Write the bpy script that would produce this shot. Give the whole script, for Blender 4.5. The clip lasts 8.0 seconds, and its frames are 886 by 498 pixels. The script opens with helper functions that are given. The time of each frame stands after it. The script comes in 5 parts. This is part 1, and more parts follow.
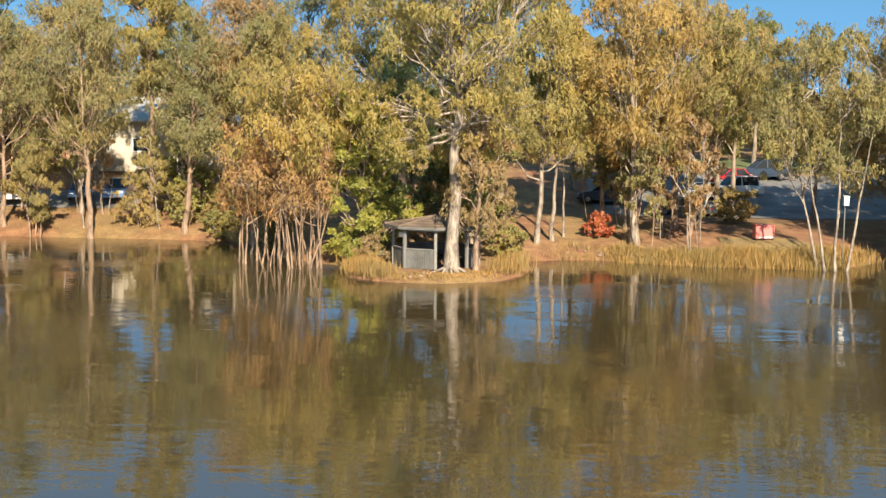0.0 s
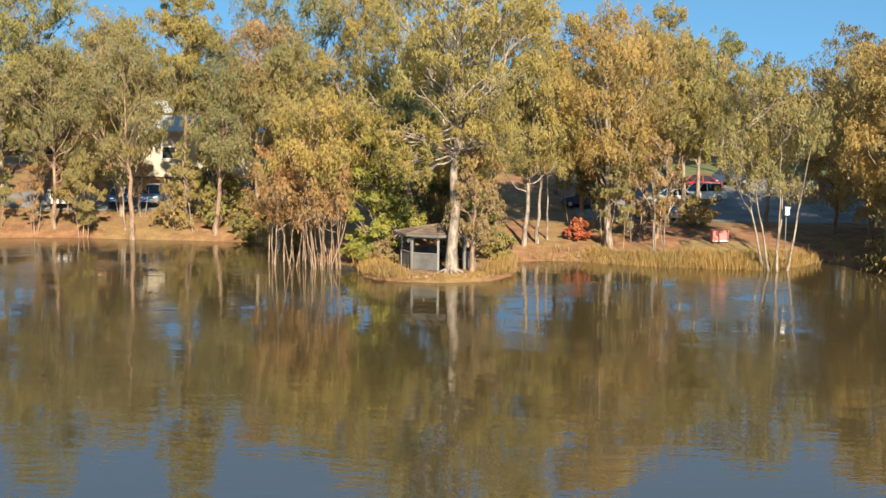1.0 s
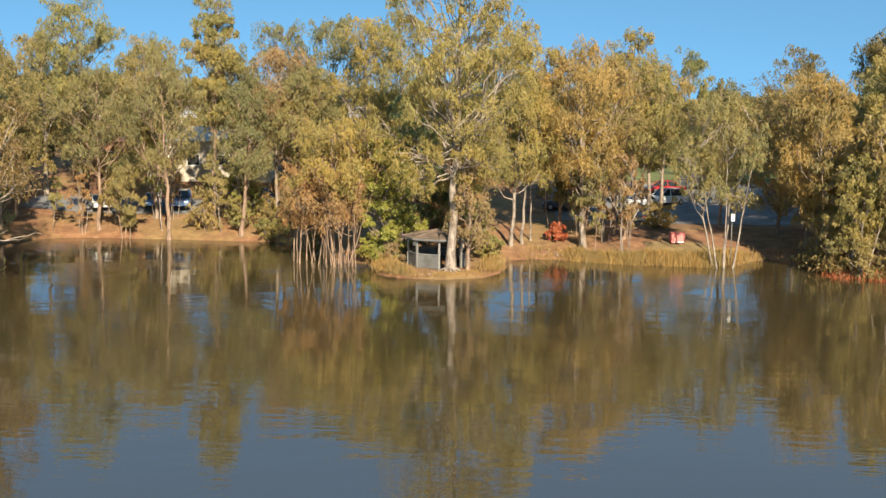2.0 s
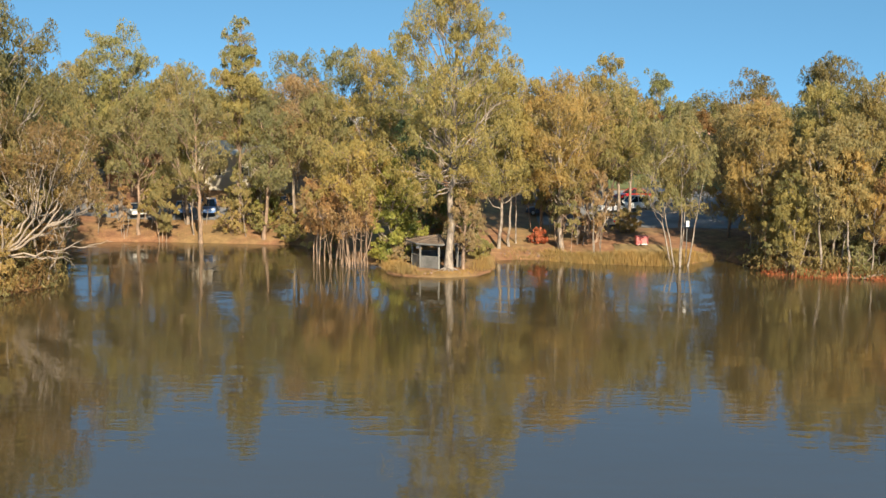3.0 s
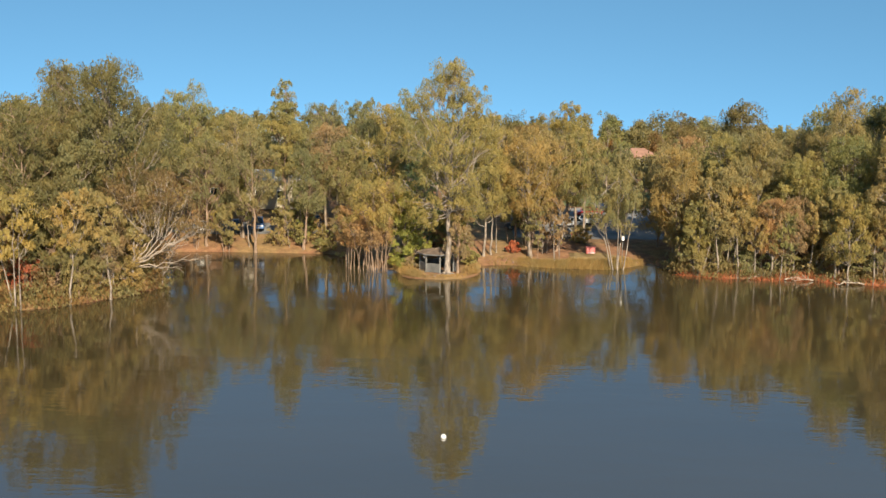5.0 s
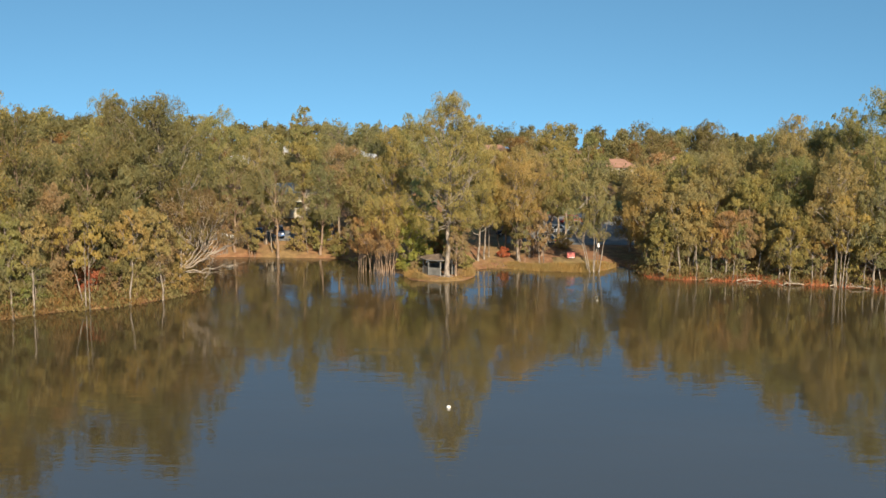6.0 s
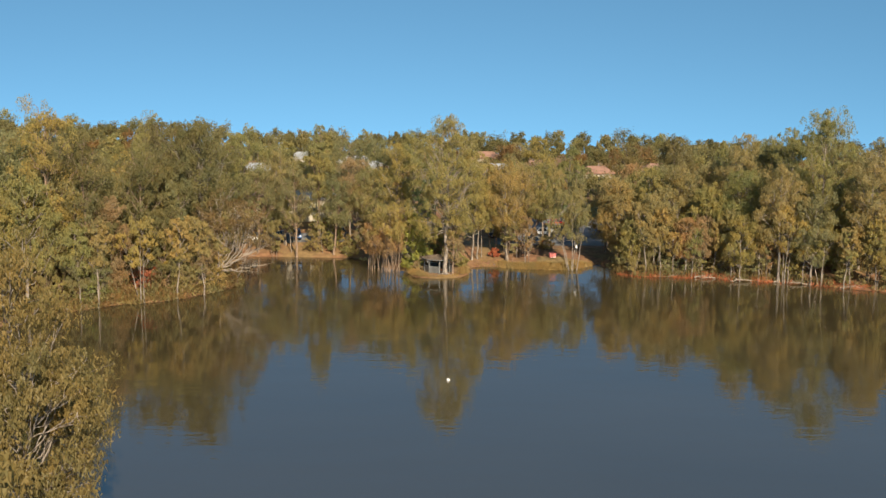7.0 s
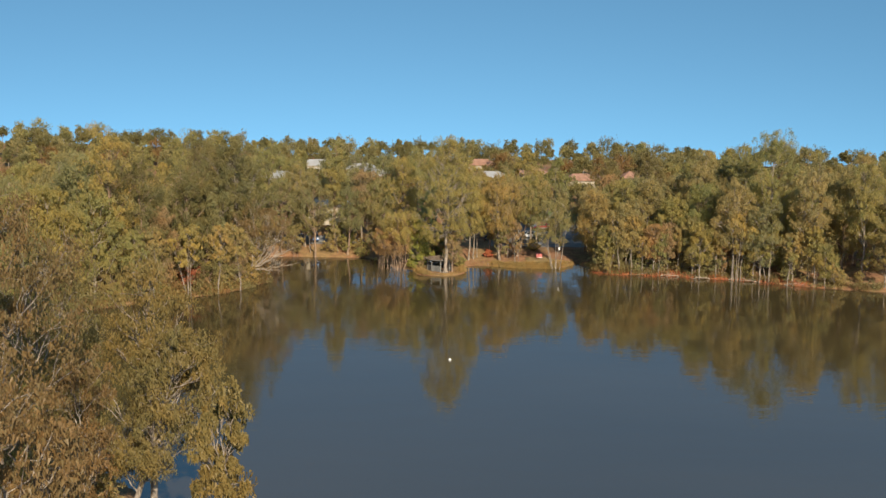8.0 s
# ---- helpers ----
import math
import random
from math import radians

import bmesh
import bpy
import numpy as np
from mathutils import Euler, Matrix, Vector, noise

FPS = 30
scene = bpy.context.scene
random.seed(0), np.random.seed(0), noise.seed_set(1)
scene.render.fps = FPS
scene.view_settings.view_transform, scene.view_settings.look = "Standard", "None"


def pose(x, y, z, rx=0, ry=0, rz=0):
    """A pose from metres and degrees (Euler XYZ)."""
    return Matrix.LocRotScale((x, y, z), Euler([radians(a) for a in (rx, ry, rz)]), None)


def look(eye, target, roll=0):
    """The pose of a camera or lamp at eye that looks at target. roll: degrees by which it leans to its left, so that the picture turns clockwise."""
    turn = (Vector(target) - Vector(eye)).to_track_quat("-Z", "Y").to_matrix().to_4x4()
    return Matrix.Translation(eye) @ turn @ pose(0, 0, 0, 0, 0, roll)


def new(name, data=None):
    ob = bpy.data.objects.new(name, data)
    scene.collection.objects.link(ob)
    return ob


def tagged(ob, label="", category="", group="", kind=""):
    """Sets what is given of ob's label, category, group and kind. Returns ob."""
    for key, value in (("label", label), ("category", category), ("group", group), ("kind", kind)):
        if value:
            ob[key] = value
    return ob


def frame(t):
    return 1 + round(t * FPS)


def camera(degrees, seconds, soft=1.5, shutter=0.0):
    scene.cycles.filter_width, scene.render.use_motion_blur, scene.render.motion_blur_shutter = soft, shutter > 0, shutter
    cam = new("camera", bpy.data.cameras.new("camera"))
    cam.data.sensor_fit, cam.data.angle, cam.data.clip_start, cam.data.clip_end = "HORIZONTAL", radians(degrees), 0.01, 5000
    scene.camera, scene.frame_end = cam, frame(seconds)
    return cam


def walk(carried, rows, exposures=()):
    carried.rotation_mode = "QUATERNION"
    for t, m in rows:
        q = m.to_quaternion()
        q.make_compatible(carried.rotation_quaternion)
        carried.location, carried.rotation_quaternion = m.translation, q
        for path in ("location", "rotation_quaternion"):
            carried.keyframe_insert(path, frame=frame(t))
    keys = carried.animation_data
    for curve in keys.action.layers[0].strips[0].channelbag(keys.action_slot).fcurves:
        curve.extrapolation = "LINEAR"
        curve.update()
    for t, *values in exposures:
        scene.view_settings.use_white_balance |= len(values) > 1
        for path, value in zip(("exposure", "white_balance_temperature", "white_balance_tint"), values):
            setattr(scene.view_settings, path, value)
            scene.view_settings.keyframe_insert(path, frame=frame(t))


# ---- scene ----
# ---- the camera: a drone that draws back and climbs over the lake ----
cam = camera(43.0, 8.0)
# seconds, x, y, z, yaw, pitch, roll
PATH = [
    (0.0, 3.16, -61.96, 8.08, 3.34, -5.91, 0.52),
    (0.5, 3.36, -67.45, 9.30, 3.29, -6.29, 0.61),
    (1.0, 3.18, -73.48, 10.55, 2.91, -6.67, 0.59),
    (1.5, 2.86, -80.32, 12.05, 2.46, -7.10, 0.65),
    (3.0, 1.59, -103.87, 16.44, 1.17, -7.71, 0.56),
    (3.5, 1.21, -112.61, 18.04, 0.91, -7.80, 0.53),
    (4.0, 1.01, -121.73, 19.45, 0.78, -7.75, 0.47),
    (4.5, 0.64, -131.71, 21.45, 0.52, -7.90, 0.48),
    (6.0, -0.86, -165.02, 28.73, -0.10, -8.34, 0.35),
    (6.5, -1.17, -177.70, 31.35, -0.25, -8.53, 0.35),
    (7.0, -1.58, -191.15, 34.06, -0.37, -8.71, 0.35),
    (7.5, -2.11, -205.85, 37.20, -0.46, -8.91, 0.37),
    (8.0, -2.77, -221.08, 40.27, -0.59, -9.03, 0.45),
]
walk(cam, [(t, pose(x, y, z, 90 + pitch, 0, yaw) @ pose(0, 0, 0, 0, 0, roll)) for t, x, y, z, yaw, pitch, roll in PATH],
     exposures=[(0.0, 1.17), (1.5, 1.08), (3.0, 0.95), (4.5, 0.83), (6.0, 0.68), (8.0, 0.50)])

# ---- daylight: a low warm sun behind the camera's left shoulder, clear sky ----
SUN_AZ, SUN_EL = radians(163), radians(28)
world = bpy.data.worlds.new("sky")
scene.world = world
world.use_nodes = True
wn, wl = world.node_tree.nodes, world.node_tree.links
wn.clear()
w_out, w_bg, w_sky = wn.new("ShaderNodeOutputWorld"), wn.new("ShaderNodeBackground"), wn.new("ShaderNodeTexSky")
w_sky.sky_type, w_sky.sun_disc = "NISHITA", False
w_sky.sun_elevation, w_sky.sun_rotation = SUN_EL, SUN_AZ
w_sky.altitude, w_sky.air_density, w_sky.dust_density, w_sky.ozone_density = 220, 1.0, 0.1, 1.6
# the land falls away behind the ridge, so the sky's rim is laid somewhat below eye level
w_tc, w_add, w_nrm = wn.new("ShaderNodeTexCoord"), wn.new("ShaderNodeVectorMath"), wn.new("ShaderNodeVectorMath")
w_add.operation, w_nrm.operation = "MULTIPLY_ADD", "NORMALIZE"
w_add.inputs[1].default_value, w_add.inputs[2].default_value = (1, 1, 2.0), (0, 0, 0.47)
wl.new(w_tc.outputs["Generated"], w_add.inputs[0])
wl.new(w_add.outputs[0], w_nrm.inputs[0])
wl.new(w_nrm.outputs[0], w_sky.inputs[0])
w_bg.inputs[1].default_value = 0.136
w_tint = wn.new("ShaderNodeVectorMath")
w_tint.operation = "MULTIPLY"
w_tint.inputs[1].default_value = (0.65, 0.97, 0.935)
wl.new(w_sky.outputs[0], w_tint.inputs[0])
wl.new(w_tint.outputs[0], w_bg.inputs[0])
wl.new(w_bg.outputs[0], w_out.inputs[0])

sun_data = bpy.data.lights.new("sun", "SUN")
sun_data.energy, sun_data.angle, sun_data.color = 5.0, radians(0.6), (1.0, 0.85, 0.64)
sun = new("sun", sun_data)
toward = Vector((math.sin(SUN_AZ) * math.cos(SUN_EL), math.cos(SUN_AZ) * math.cos(SUN_EL), math.sin(SUN_EL)))
sun.matrix_world = look(toward * 300, (0, 0, 0))

# ---- materials ----
def material(name):
    m = bpy.data.materials.new(name)
    m.use_nodes = True
    nt = m.node_tree
    return m, nt, nt.nodes["Principled BSDF"]


def coords(nt, scale=(1, 1, 1), kind="Object"):
    tc, mp = nt.nodes.new("ShaderNodeTexCoord"), nt.nodes.new("ShaderNodeMapping")
    mp.inputs["Scale"].default_value = scale
    nt.links.new(tc.outputs[kind], mp.inputs[0])
    return mp.outputs[0]


def world_coords(nt, scale=(1, 1, 1)):
    ge, mp = nt.nodes.new("ShaderNodeNewGeometry"), nt.nodes.new("ShaderNodeMapping")
    mp.inputs["Scale"].default_value = scale
    nt.links.new(ge.outputs["Position"], mp.inputs[0])
    return mp.outputs[0]


def noise_tex(nt, vec, scale, detail=4, rough=0.55):
    n = nt.nodes.new("ShaderNodeTexNoise")
    n.inputs["Scale"].default_value, n.inputs["Detail"].default_value, n.inputs["Roughness"].default_value = scale, detail, rough
    nt.links.new(vec, n.inputs["Vector"])
    return n.outputs["Fac"]


def ramp(nt, fac, stops):
    r = nt.nodes.new("ShaderNodeValToRGB")
    while len(r.color_ramp.elements) < len(stops):
        r.color_ramp.elements.new(0.5)
    for e, (p, c) in zip(r.color_ramp.elements, stops):
        e.position, e.color = p, (*c, 1)
    nt.links.new(fac, r.inputs[0])
    return r.outputs[0]


def mixed(nt, fac, a, b, mode="MIX"):
    n = nt.nodes.new("ShaderNodeMix")
    n.data_type, n.blend_type = "RGBA", mode
    for sock, val in ((n.inputs[0], fac), (n.inputs[6], a), (n.inputs[7], b)):
        if hasattr(val, "links"):
            nt.links.new(val, sock)
        else:
            sock.default_value = val if isinstance(val, float) else (*val, 1)
    return n.outputs[2]


def bump(nt, bsdf, height, strength, distance):
    b = nt.nodes.new("ShaderNodeBump")
    b.inputs["Strength"].default_value, b.inputs["Distance"].default_value = strength, distance
    nt.links.new(height, b.inputs["Height"])
    nt.links.new(b.outputs[0], bsdf.inputs["Normal"])


def plain(name, color, rough=0.7, metal=0.0, vary=0.25, scale=3.0, relief=0.0):
    """A painted or weathered surface: grain and stains at two scales round one colour."""
    m, nt, bs = material(name)
    v = coords(nt)
    big, fine = noise_tex(nt, v, scale * 0.4, 3), noise_tex(nt, v, scale * 8, 5)
    lo, hi = [c * (1 - vary) for c in color], [min(1, c * (1 + vary)) for c in color]
    col = ramp(nt, big, [(0.3, lo), (0.7, hi)])
    grain = ramp(nt, fine, [(0.3, (0.82, 0.82, 0.82)), (0.7, (1.1, 1.1, 1.1))])
    nt.links.new(mixed(nt, 1.0, col, grain, "MULTIPLY"), bs.inputs["Base Color"])
    bs.inputs["Roughness"].default_value, bs.inputs["Metallic"].default_value = rough, metal
    if relief:
        bump(nt, bs, fine, 0.6, relief)
    return m


def leaf_material(name, tones, thin=0.25):
    """Leaves: each blade takes one of the tones; whole crowns shift a little too."""
    m, nt, bs = material(name)
    ge, oi = nt.nodes.new("ShaderNodeNewGeometry"), nt.nodes.new("ShaderNodeObjectInfo")
    n = len(tones)
    mean = [sum(c[k] for c in tones) / n for k in range(3)]
    tones = [[(1.11, 1.06, 0.99)[k] * (mean[k] + 0.6 * (c[k] - mean[k])) for k in range(3)] for c in tones]
    col = ramp(nt, ge.outputs["Random Per Island"], [(i / max(1, n - 1), c) for i, c in enumerate(tones)])
    patch = ramp(nt, noise_tex(nt, world_coords(nt), 0.35, 3), [(0.35, (0.82, 0.90, 0.92)), (0.65, (1.13, 1.07, 0.95))])
    col = mixed(nt, 1.0, col, patch, "MULTIPLY")
    tint = ramp(nt, oi.outputs["Random"], [(0.0, (0.86, 0.94, 0.92)), (0.5, (1.0, 1.0, 1.0)), (1.0, (1.14, 1.02, 0.86))])
    col = mixed(nt, 1.0, col, tint, "MULTIPLY")
    nt.links.new(col, bs.inputs["Base Color"])
    bs.inputs["Roughness"].default_value = 0.5
    bs.inputs["Specular IOR Level"].default_value = 0.3
    tr, mx, out = nt.nodes.new("ShaderNodeBsdfTranslucent"), nt.nodes.new("ShaderNodeMixShader"), nt.nodes["Material Output"]
    nt.links.new(col, tr.inputs[0])
    mx.inputs[0].default_value = thin
    nt.links.new(bs.outputs[0], mx.inputs[1])
    nt.links.new(tr.outputs[0], mx.inputs[2])
    nt.links.new(mx.outputs[0], out.inputs[0])
    return m


def bark_material(name, light, dark, low, high):
    """Gum bark: smooth pale skin with long grey-brown patches."""
    m, nt, bs = material(name)
    v = coords(nt, (1.6, 1.6, 0.45))
    patch, fine = noise_tex(nt, v, 2.6, 6, 0.7), noise_tex(nt, coords(nt, (3, 3, 0.6)), 7, 4)
    col = ramp(nt, patch, [(low, dark), (high, light)])
    streak = ramp(nt, fine, [(0.3, (0.75, 0.72, 0.7)), (0.65, (1.08, 1.06, 1.03))])
    nt.links.new(mixed(nt, 1.0, col, streak, "MULTIPLY"), bs.inputs["Base Color"])
    bs.inputs["Roughness"].default_value = 0.75
    bump(nt, bs, fine, 0.5, 0.03)
    return m


BARK_PALE = bark_material("pale_bark", (0.36, 0.31, 0.255), (0.13, 0.105, 0.085), 0.40, 0.60)
BARK_WARM = bark_material("warm_bark", (0.37, 0.26, 0.18), (0.12, 0.085, 0.06), 0.36, 0.62)
BARK_GREY = bark_material("grey_bark", (0.34, 0.28, 0.22), (0.11, 0.085, 0.065), 0.36, 0.6)
BARK_DEAD = bark_material("bleached_wood", (0.39, 0.33, 0.265), (0.22, 0.17, 0.13), 0.3, 0.55)
LEAF_OLIVE = leaf_material("olive_leaves", [(0.227, 0.215, 0.082), (0.324, 0.289, 0.110), (0.414, 0.356, 0.148), (0.287, 0.282, 0.128)], 0.48)
# copy of the olive tones, darkened to put shade into the leaf colour
LEAF_OLIVE_SHADED = leaf_material("shaded_olive_leaves", [(0.135, 0.117, 0.046), (0.192, 0.157, 0.063), (0.246, 0.193, 0.084), (0.171, 0.153, 0.072)], 0.35)
LEAF_YELLOW = leaf_material("yellow_olive_leaves", [(0.284, 0.237, 0.085), (0.392, 0.317, 0.109), (0.448, 0.377, 0.145), (0.325, 0.283, 0.127)], 0.48)
LEAF_RUST = leaf_material("rust_leaves", [(0.266, 0.170, 0.095), (0.366, 0.235, 0.125), (0.419, 0.288, 0.162), (0.287, 0.242, 0.132)], 0.4)
# rust tones dimmed by about half, with shade painted into them
LEAF_RUST_SHADED = leaf_material("shaded_rust_leaves", [(0.156, 0.094, 0.043), (0.207, 0.127, 0.057), (0.234, 0.156, 0.073), (0.168, 0.135, 0.065)], 0.35)
LEAF_GREY = leaf_material("grey_green_leaves", [(0.198, 0.192, 0.094), (0.280, 0.262, 0.130), (0.347, 0.310, 0.152), (0.285, 0.240, 0.120)], 0.48)
LEAF_MIXED = leaf_material("tan_green_leaves", [(0.252, 0.217, 0.093), (0.363, 0.292, 0.128), (0.446, 0.345, 0.163), (0.299, 0.270, 0.128)], 0.48)
LEAF_DARK = leaf_material("dark_green_needles", [(0.10, 0.125, 0.04), (0.17, 0.18, 0.05), (0.24, 0.225, 0.065), (0.13, 0.155, 0.06)], 0.15)
LEAF_TEAL = leaf_material("deep_green_leaves", [(0.12, 0.20, 0.125), (0.17, 0.25, 0.145), (0.21, 0.27, 0.15), (0.15, 0.21, 0.12)], 0.4)
LEAF_RED = leaf_material("red_leaves", [(0.330, 0.075, 0.050), (0.462, 0.115, 0.066), (0.396, 0.181, 0.083), (0.242, 0.083, 0.050)])
LEAF_CYPRESS = leaf_material("bright_green_sprays", [(0.188, 0.206, 0.050), (0.300, 0.294, 0.069), (0.400, 0.362, 0.088), (0.250, 0.263, 0.075)], 0.3)
GRASS_GOLD = leaf_material("dry_reeds", [(0.313, 0.192, 0.074), (0.405, 0.269, 0.105), (0.258, 0.182, 0.074), (0.368, 0.230, 0.105)])
TWIG_RED = leaf_material("red_brown_twigs", [(0.40, 0.10, 0.05), (0.48, 0.14, 0.065), (0.34, 0.12, 0.065), (0.46, 0.20, 0.11)], 0.05)


def ground_material():
    m, nt, bs = material("lakeside_ground")
    v = world_coords(nt)
    big, mid, fine = noise_tex(nt, v, 0.16, 4), noise_tex(nt, v, 0.9, 5), noise_tex(nt, v, 7, 5)
    earth = ramp(nt, mid, [(0.3, (0.17, 0.08, 0.04)), (0.55, (0.28, 0.14, 0.068)), (0.75, (0.37, 0.215, 0.105))])
    straw = ramp(nt, mid, [(0.3, (0.19, 0.12, 0.05)), (0.7, (0.32, 0.205, 0.085))])
    col = mixed(nt, ramp(nt, big, [(0.42, (0, 0, 0)), (0.6, (1, 1, 1))]), earth, straw)
    grain = ramp(nt, fine, [(0.3, (0.7, 0.7, 0.7)), (0.7, (1.15, 1.15, 1.15))])
    nt.links.new(mixed(nt, 1.0, col, grain, "MULTIPLY"), bs.inputs["Base Color"])
    bs.inputs["Roughness"].default_value = 0.95
    bump(nt, bs, mid, 0.7, 0.15)
    return m


def water_material():
    """Silty water: near-still, with cat's-paws where a breath of wind ruffles it."""
    m, nt, bs = material("murky_lake_water")
    ripple = noise_tex(nt, world_coords(nt, (0.55, 1.5, 1)), 1.1, 3, 0.5)
    swell = noise_tex(nt, world_coords(nt, (0.12, 0.3, 1)), 1.0, 2, 0.5)
    chop = noise_tex(nt, world_coords(nt, (1.5, 3.2, 1)), 1.4, 2, 0.5)
    calm = noise_tex(nt, world_coords(nt, (0.02, 0.05, 1)), 1.0, 2, 0.5)
    paws = ramp(nt, noise_tex(nt, world_coords(nt, (0.085, 0.10, 1)), 1.0, 3, 0.6), [(0.50, (0, 0, 0)), (0.58, (1, 1, 1))])
    place = nt.nodes.new("ShaderNodeSeparateXYZ")
    nt.links.new(world_coords(nt), place.inputs[0])
    shore = nt.nodes.new("ShaderNodeMapRange")
    for sock, val in zip(("From Min", "From Max", "To Min", "To Max"), (-34, -14, 0, 1)):
        shore.inputs[sock].default_value = val
    nt.links.new(place.outputs["Y"], shore.inputs["Value"])
    paws = mixed(nt, 1.0, paws, shore.outputs[0], "MULTIPLY")
    silt = ramp(nt, calm, [(0.3, (0.053, 0.040, 0.018)), (0.7, (0.062, 0.047, 0.022))])
    nt.links.new(silt, bs.inputs["Base Color"])
    bs.inputs["Roughness"].default_value, bs.inputs["IOR"].default_value = 0.012, 2.8
    gust, low, both = (nt.nodes.new("ShaderNodeMath") for _ in range(3))
    gust.operation, low.operation, both.operation = "MULTIPLY", "MULTIPLY_ADD", "MULTIPLY_ADD"
    nt.links.new(paws, gust.inputs[0])
    nt.links.new(chop, gust.inputs[1])
    low.inputs[1].default_value, both.inputs[1].default_value = 0.35, 0.7
    nt.links.new(ripple, low.inputs[0])
    nt.links.new(swell, low.inputs[2])
    nt.links.new(gust.outputs[0], both.inputs[0])
    nt.links.new(low.outputs[0], both.inputs[2])
    bump(nt, bs, both.outputs[0], 1.0, 0.028)
    return m


GROUND, WATER = ground_material(), water_material()

# ---- helpers for meshes ----
def quad_mesh(name, verts, quads, mat, smooth=True):
    """A mesh from numpy arrays of corners and faces of three or four corners each."""
    me = bpy.data.meshes.new(name)
    n, f, c = len(verts), len(quads), quads.shape[1]
    me.vertices.add(n)
    me.vertices.foreach_set("co", np.asarray(verts, np.float32).ravel())
    me.loops.add(c * f)
    me.loops.foreach_set("vertex_index", np.asarray(quads, np.int32).ravel())
    me.polygons.add(f)
    me.polygons.foreach_set("loop_start", np.arange(0, c * f, c, dtype=np.int32))
    me.polygons.foreach_set("use_smooth", np.full(f, smooth))
    me.materials.append(mat)
    me.update(calc_edges=True)
    return me


def part(name, bm, mat, parent=None, label=""):
    """Links a bmesh (or a ready mesh) as one object under a thing or a part."""
    if isinstance(bm, bpy.types.Mesh):
        me = bm
    else:
        me = bpy.data.meshes.new(name)
        bm.to_mesh(me)
        bm.free()
        me.materials.append(mat)
    ob = new(name, me)
    ob.parent = parent
    return tagged(ob, label)


def thing(name, place, label, category, group="", turn=0.0, scale=1.0):
    ob = new(name)
    ob.matrix_basis = pose(*place, 0, 0, turn) @ Matrix.Scale(scale, 4)
    return tagged(ob, label, category, group)


def box(bm, size, at=(0, 0, 0), turn=(0, 0, 0), bevel=0.0):
    """Adds a bevelled box to a bmesh: size and middle in metres, turn in degrees."""
    made = bmesh.ops.create_cube(bm, size=1.0)["verts"]
    bmesh.ops.scale(bm, vec=size, verts=made)
    if bevel:
        edges = list({e for v in made for e in v.link_edges})
        made = bmesh.ops.bevel(bm, geom=edges, offset=bevel, segments=1, affect="EDGES")["verts"]
    bmesh.ops.transform(bm, matrix=pose(*at, *turn), verts=made)
    return made


# ---- the lake's shore, as a closed line of corners ----
SHORE = [(-36, 20.6), (-26.3, 20.1), (-17.6, 19.2), (-14.6, 17.6), (-13.2, 12.5), (-10.8, 8.4), (-7.4, 5.6), (-6.0, 2.6)]
SHORE += [(-5.9, 0.1), (-4.8, -1.25), (-2.9, -1.95), (0.2, -2.0), (2.3, -1.05), (4.0, 1.6), (4.4, 5.0), (4.3, 9.0)]
SHORE += [(6.8, 10.3), (9.7, 10.1), (13.7, 8.2), (17.7, 7.5), (21.5, 7.2), (25.0, 9.5), (28.0, 13.0), (29.6, 8.5)]
SHORE += [(31.0, 3.2), (34.7, 0.9), (40.5, 0.2), (46.0, 0.6), (50.0, -2.6), (56.3, -4.0), (70.5, -12), (81, -15.5), (104, -26), (132, -70)]
SHORE += [(138, -160), (120, -270), (60, -345), (-20, -350), (-46, -280), (-40, -215), (-14, -178), (-12.5, -158), (-23, -137), (-34, -114)]
SHORE += [(-46, -92), (-60, -62), (-61, -36), (-54.5, -30.6), (-49.4, -25.8), (-43, -23), (-37.4, -16.4), (-34.4, -10.5), (-35.4, -3), (-42, 6), (-43, 14), (-40, 19)]
SHORE_A = np.array(SHORE, float)


def to_shore(px, py):
    """Metres from the shore: positive on land, negative on the lake."""
    p = np.stack([px, py], -1).astype(float)
    best, inside = np.full(len(p), 1e9), np.zeros(len(p), bool)
    for a, b in zip(SHORE_A, np.roll(SHORE_A, -1, 0)):
        ab = b - a
        k = np.clip(((p - a) @ ab) / (ab @ ab), 0, 1)
        best = np.minimum(best, np.hypot(*(p - a - k[:, None] * ab).T))
        cross = (a[1] > p[:, 1]) != (b[1] > p[:, 1])
        with np.errstate(divide="ignore", invalid="ignore"):
            inside ^= cross & (p[:, 0] < ab[0] * (p[:, 1] - a[1]) / (ab[1] if ab[1] else 1e-9) + a[0])
    return np.where(inside, -best, best)


def wave_noise(px, py):
    return (np.sin(px * 0.71 + 1.3 * np.sin(py * 0.37)) * np.sin(py * 0.63 + 1.1 * np.sin(px * 0.45)) * 0.6
            + np.sin(px * 1.9 + py * 0.7) * np.sin(py * 1.7 - px * 0.4) * 0.4)


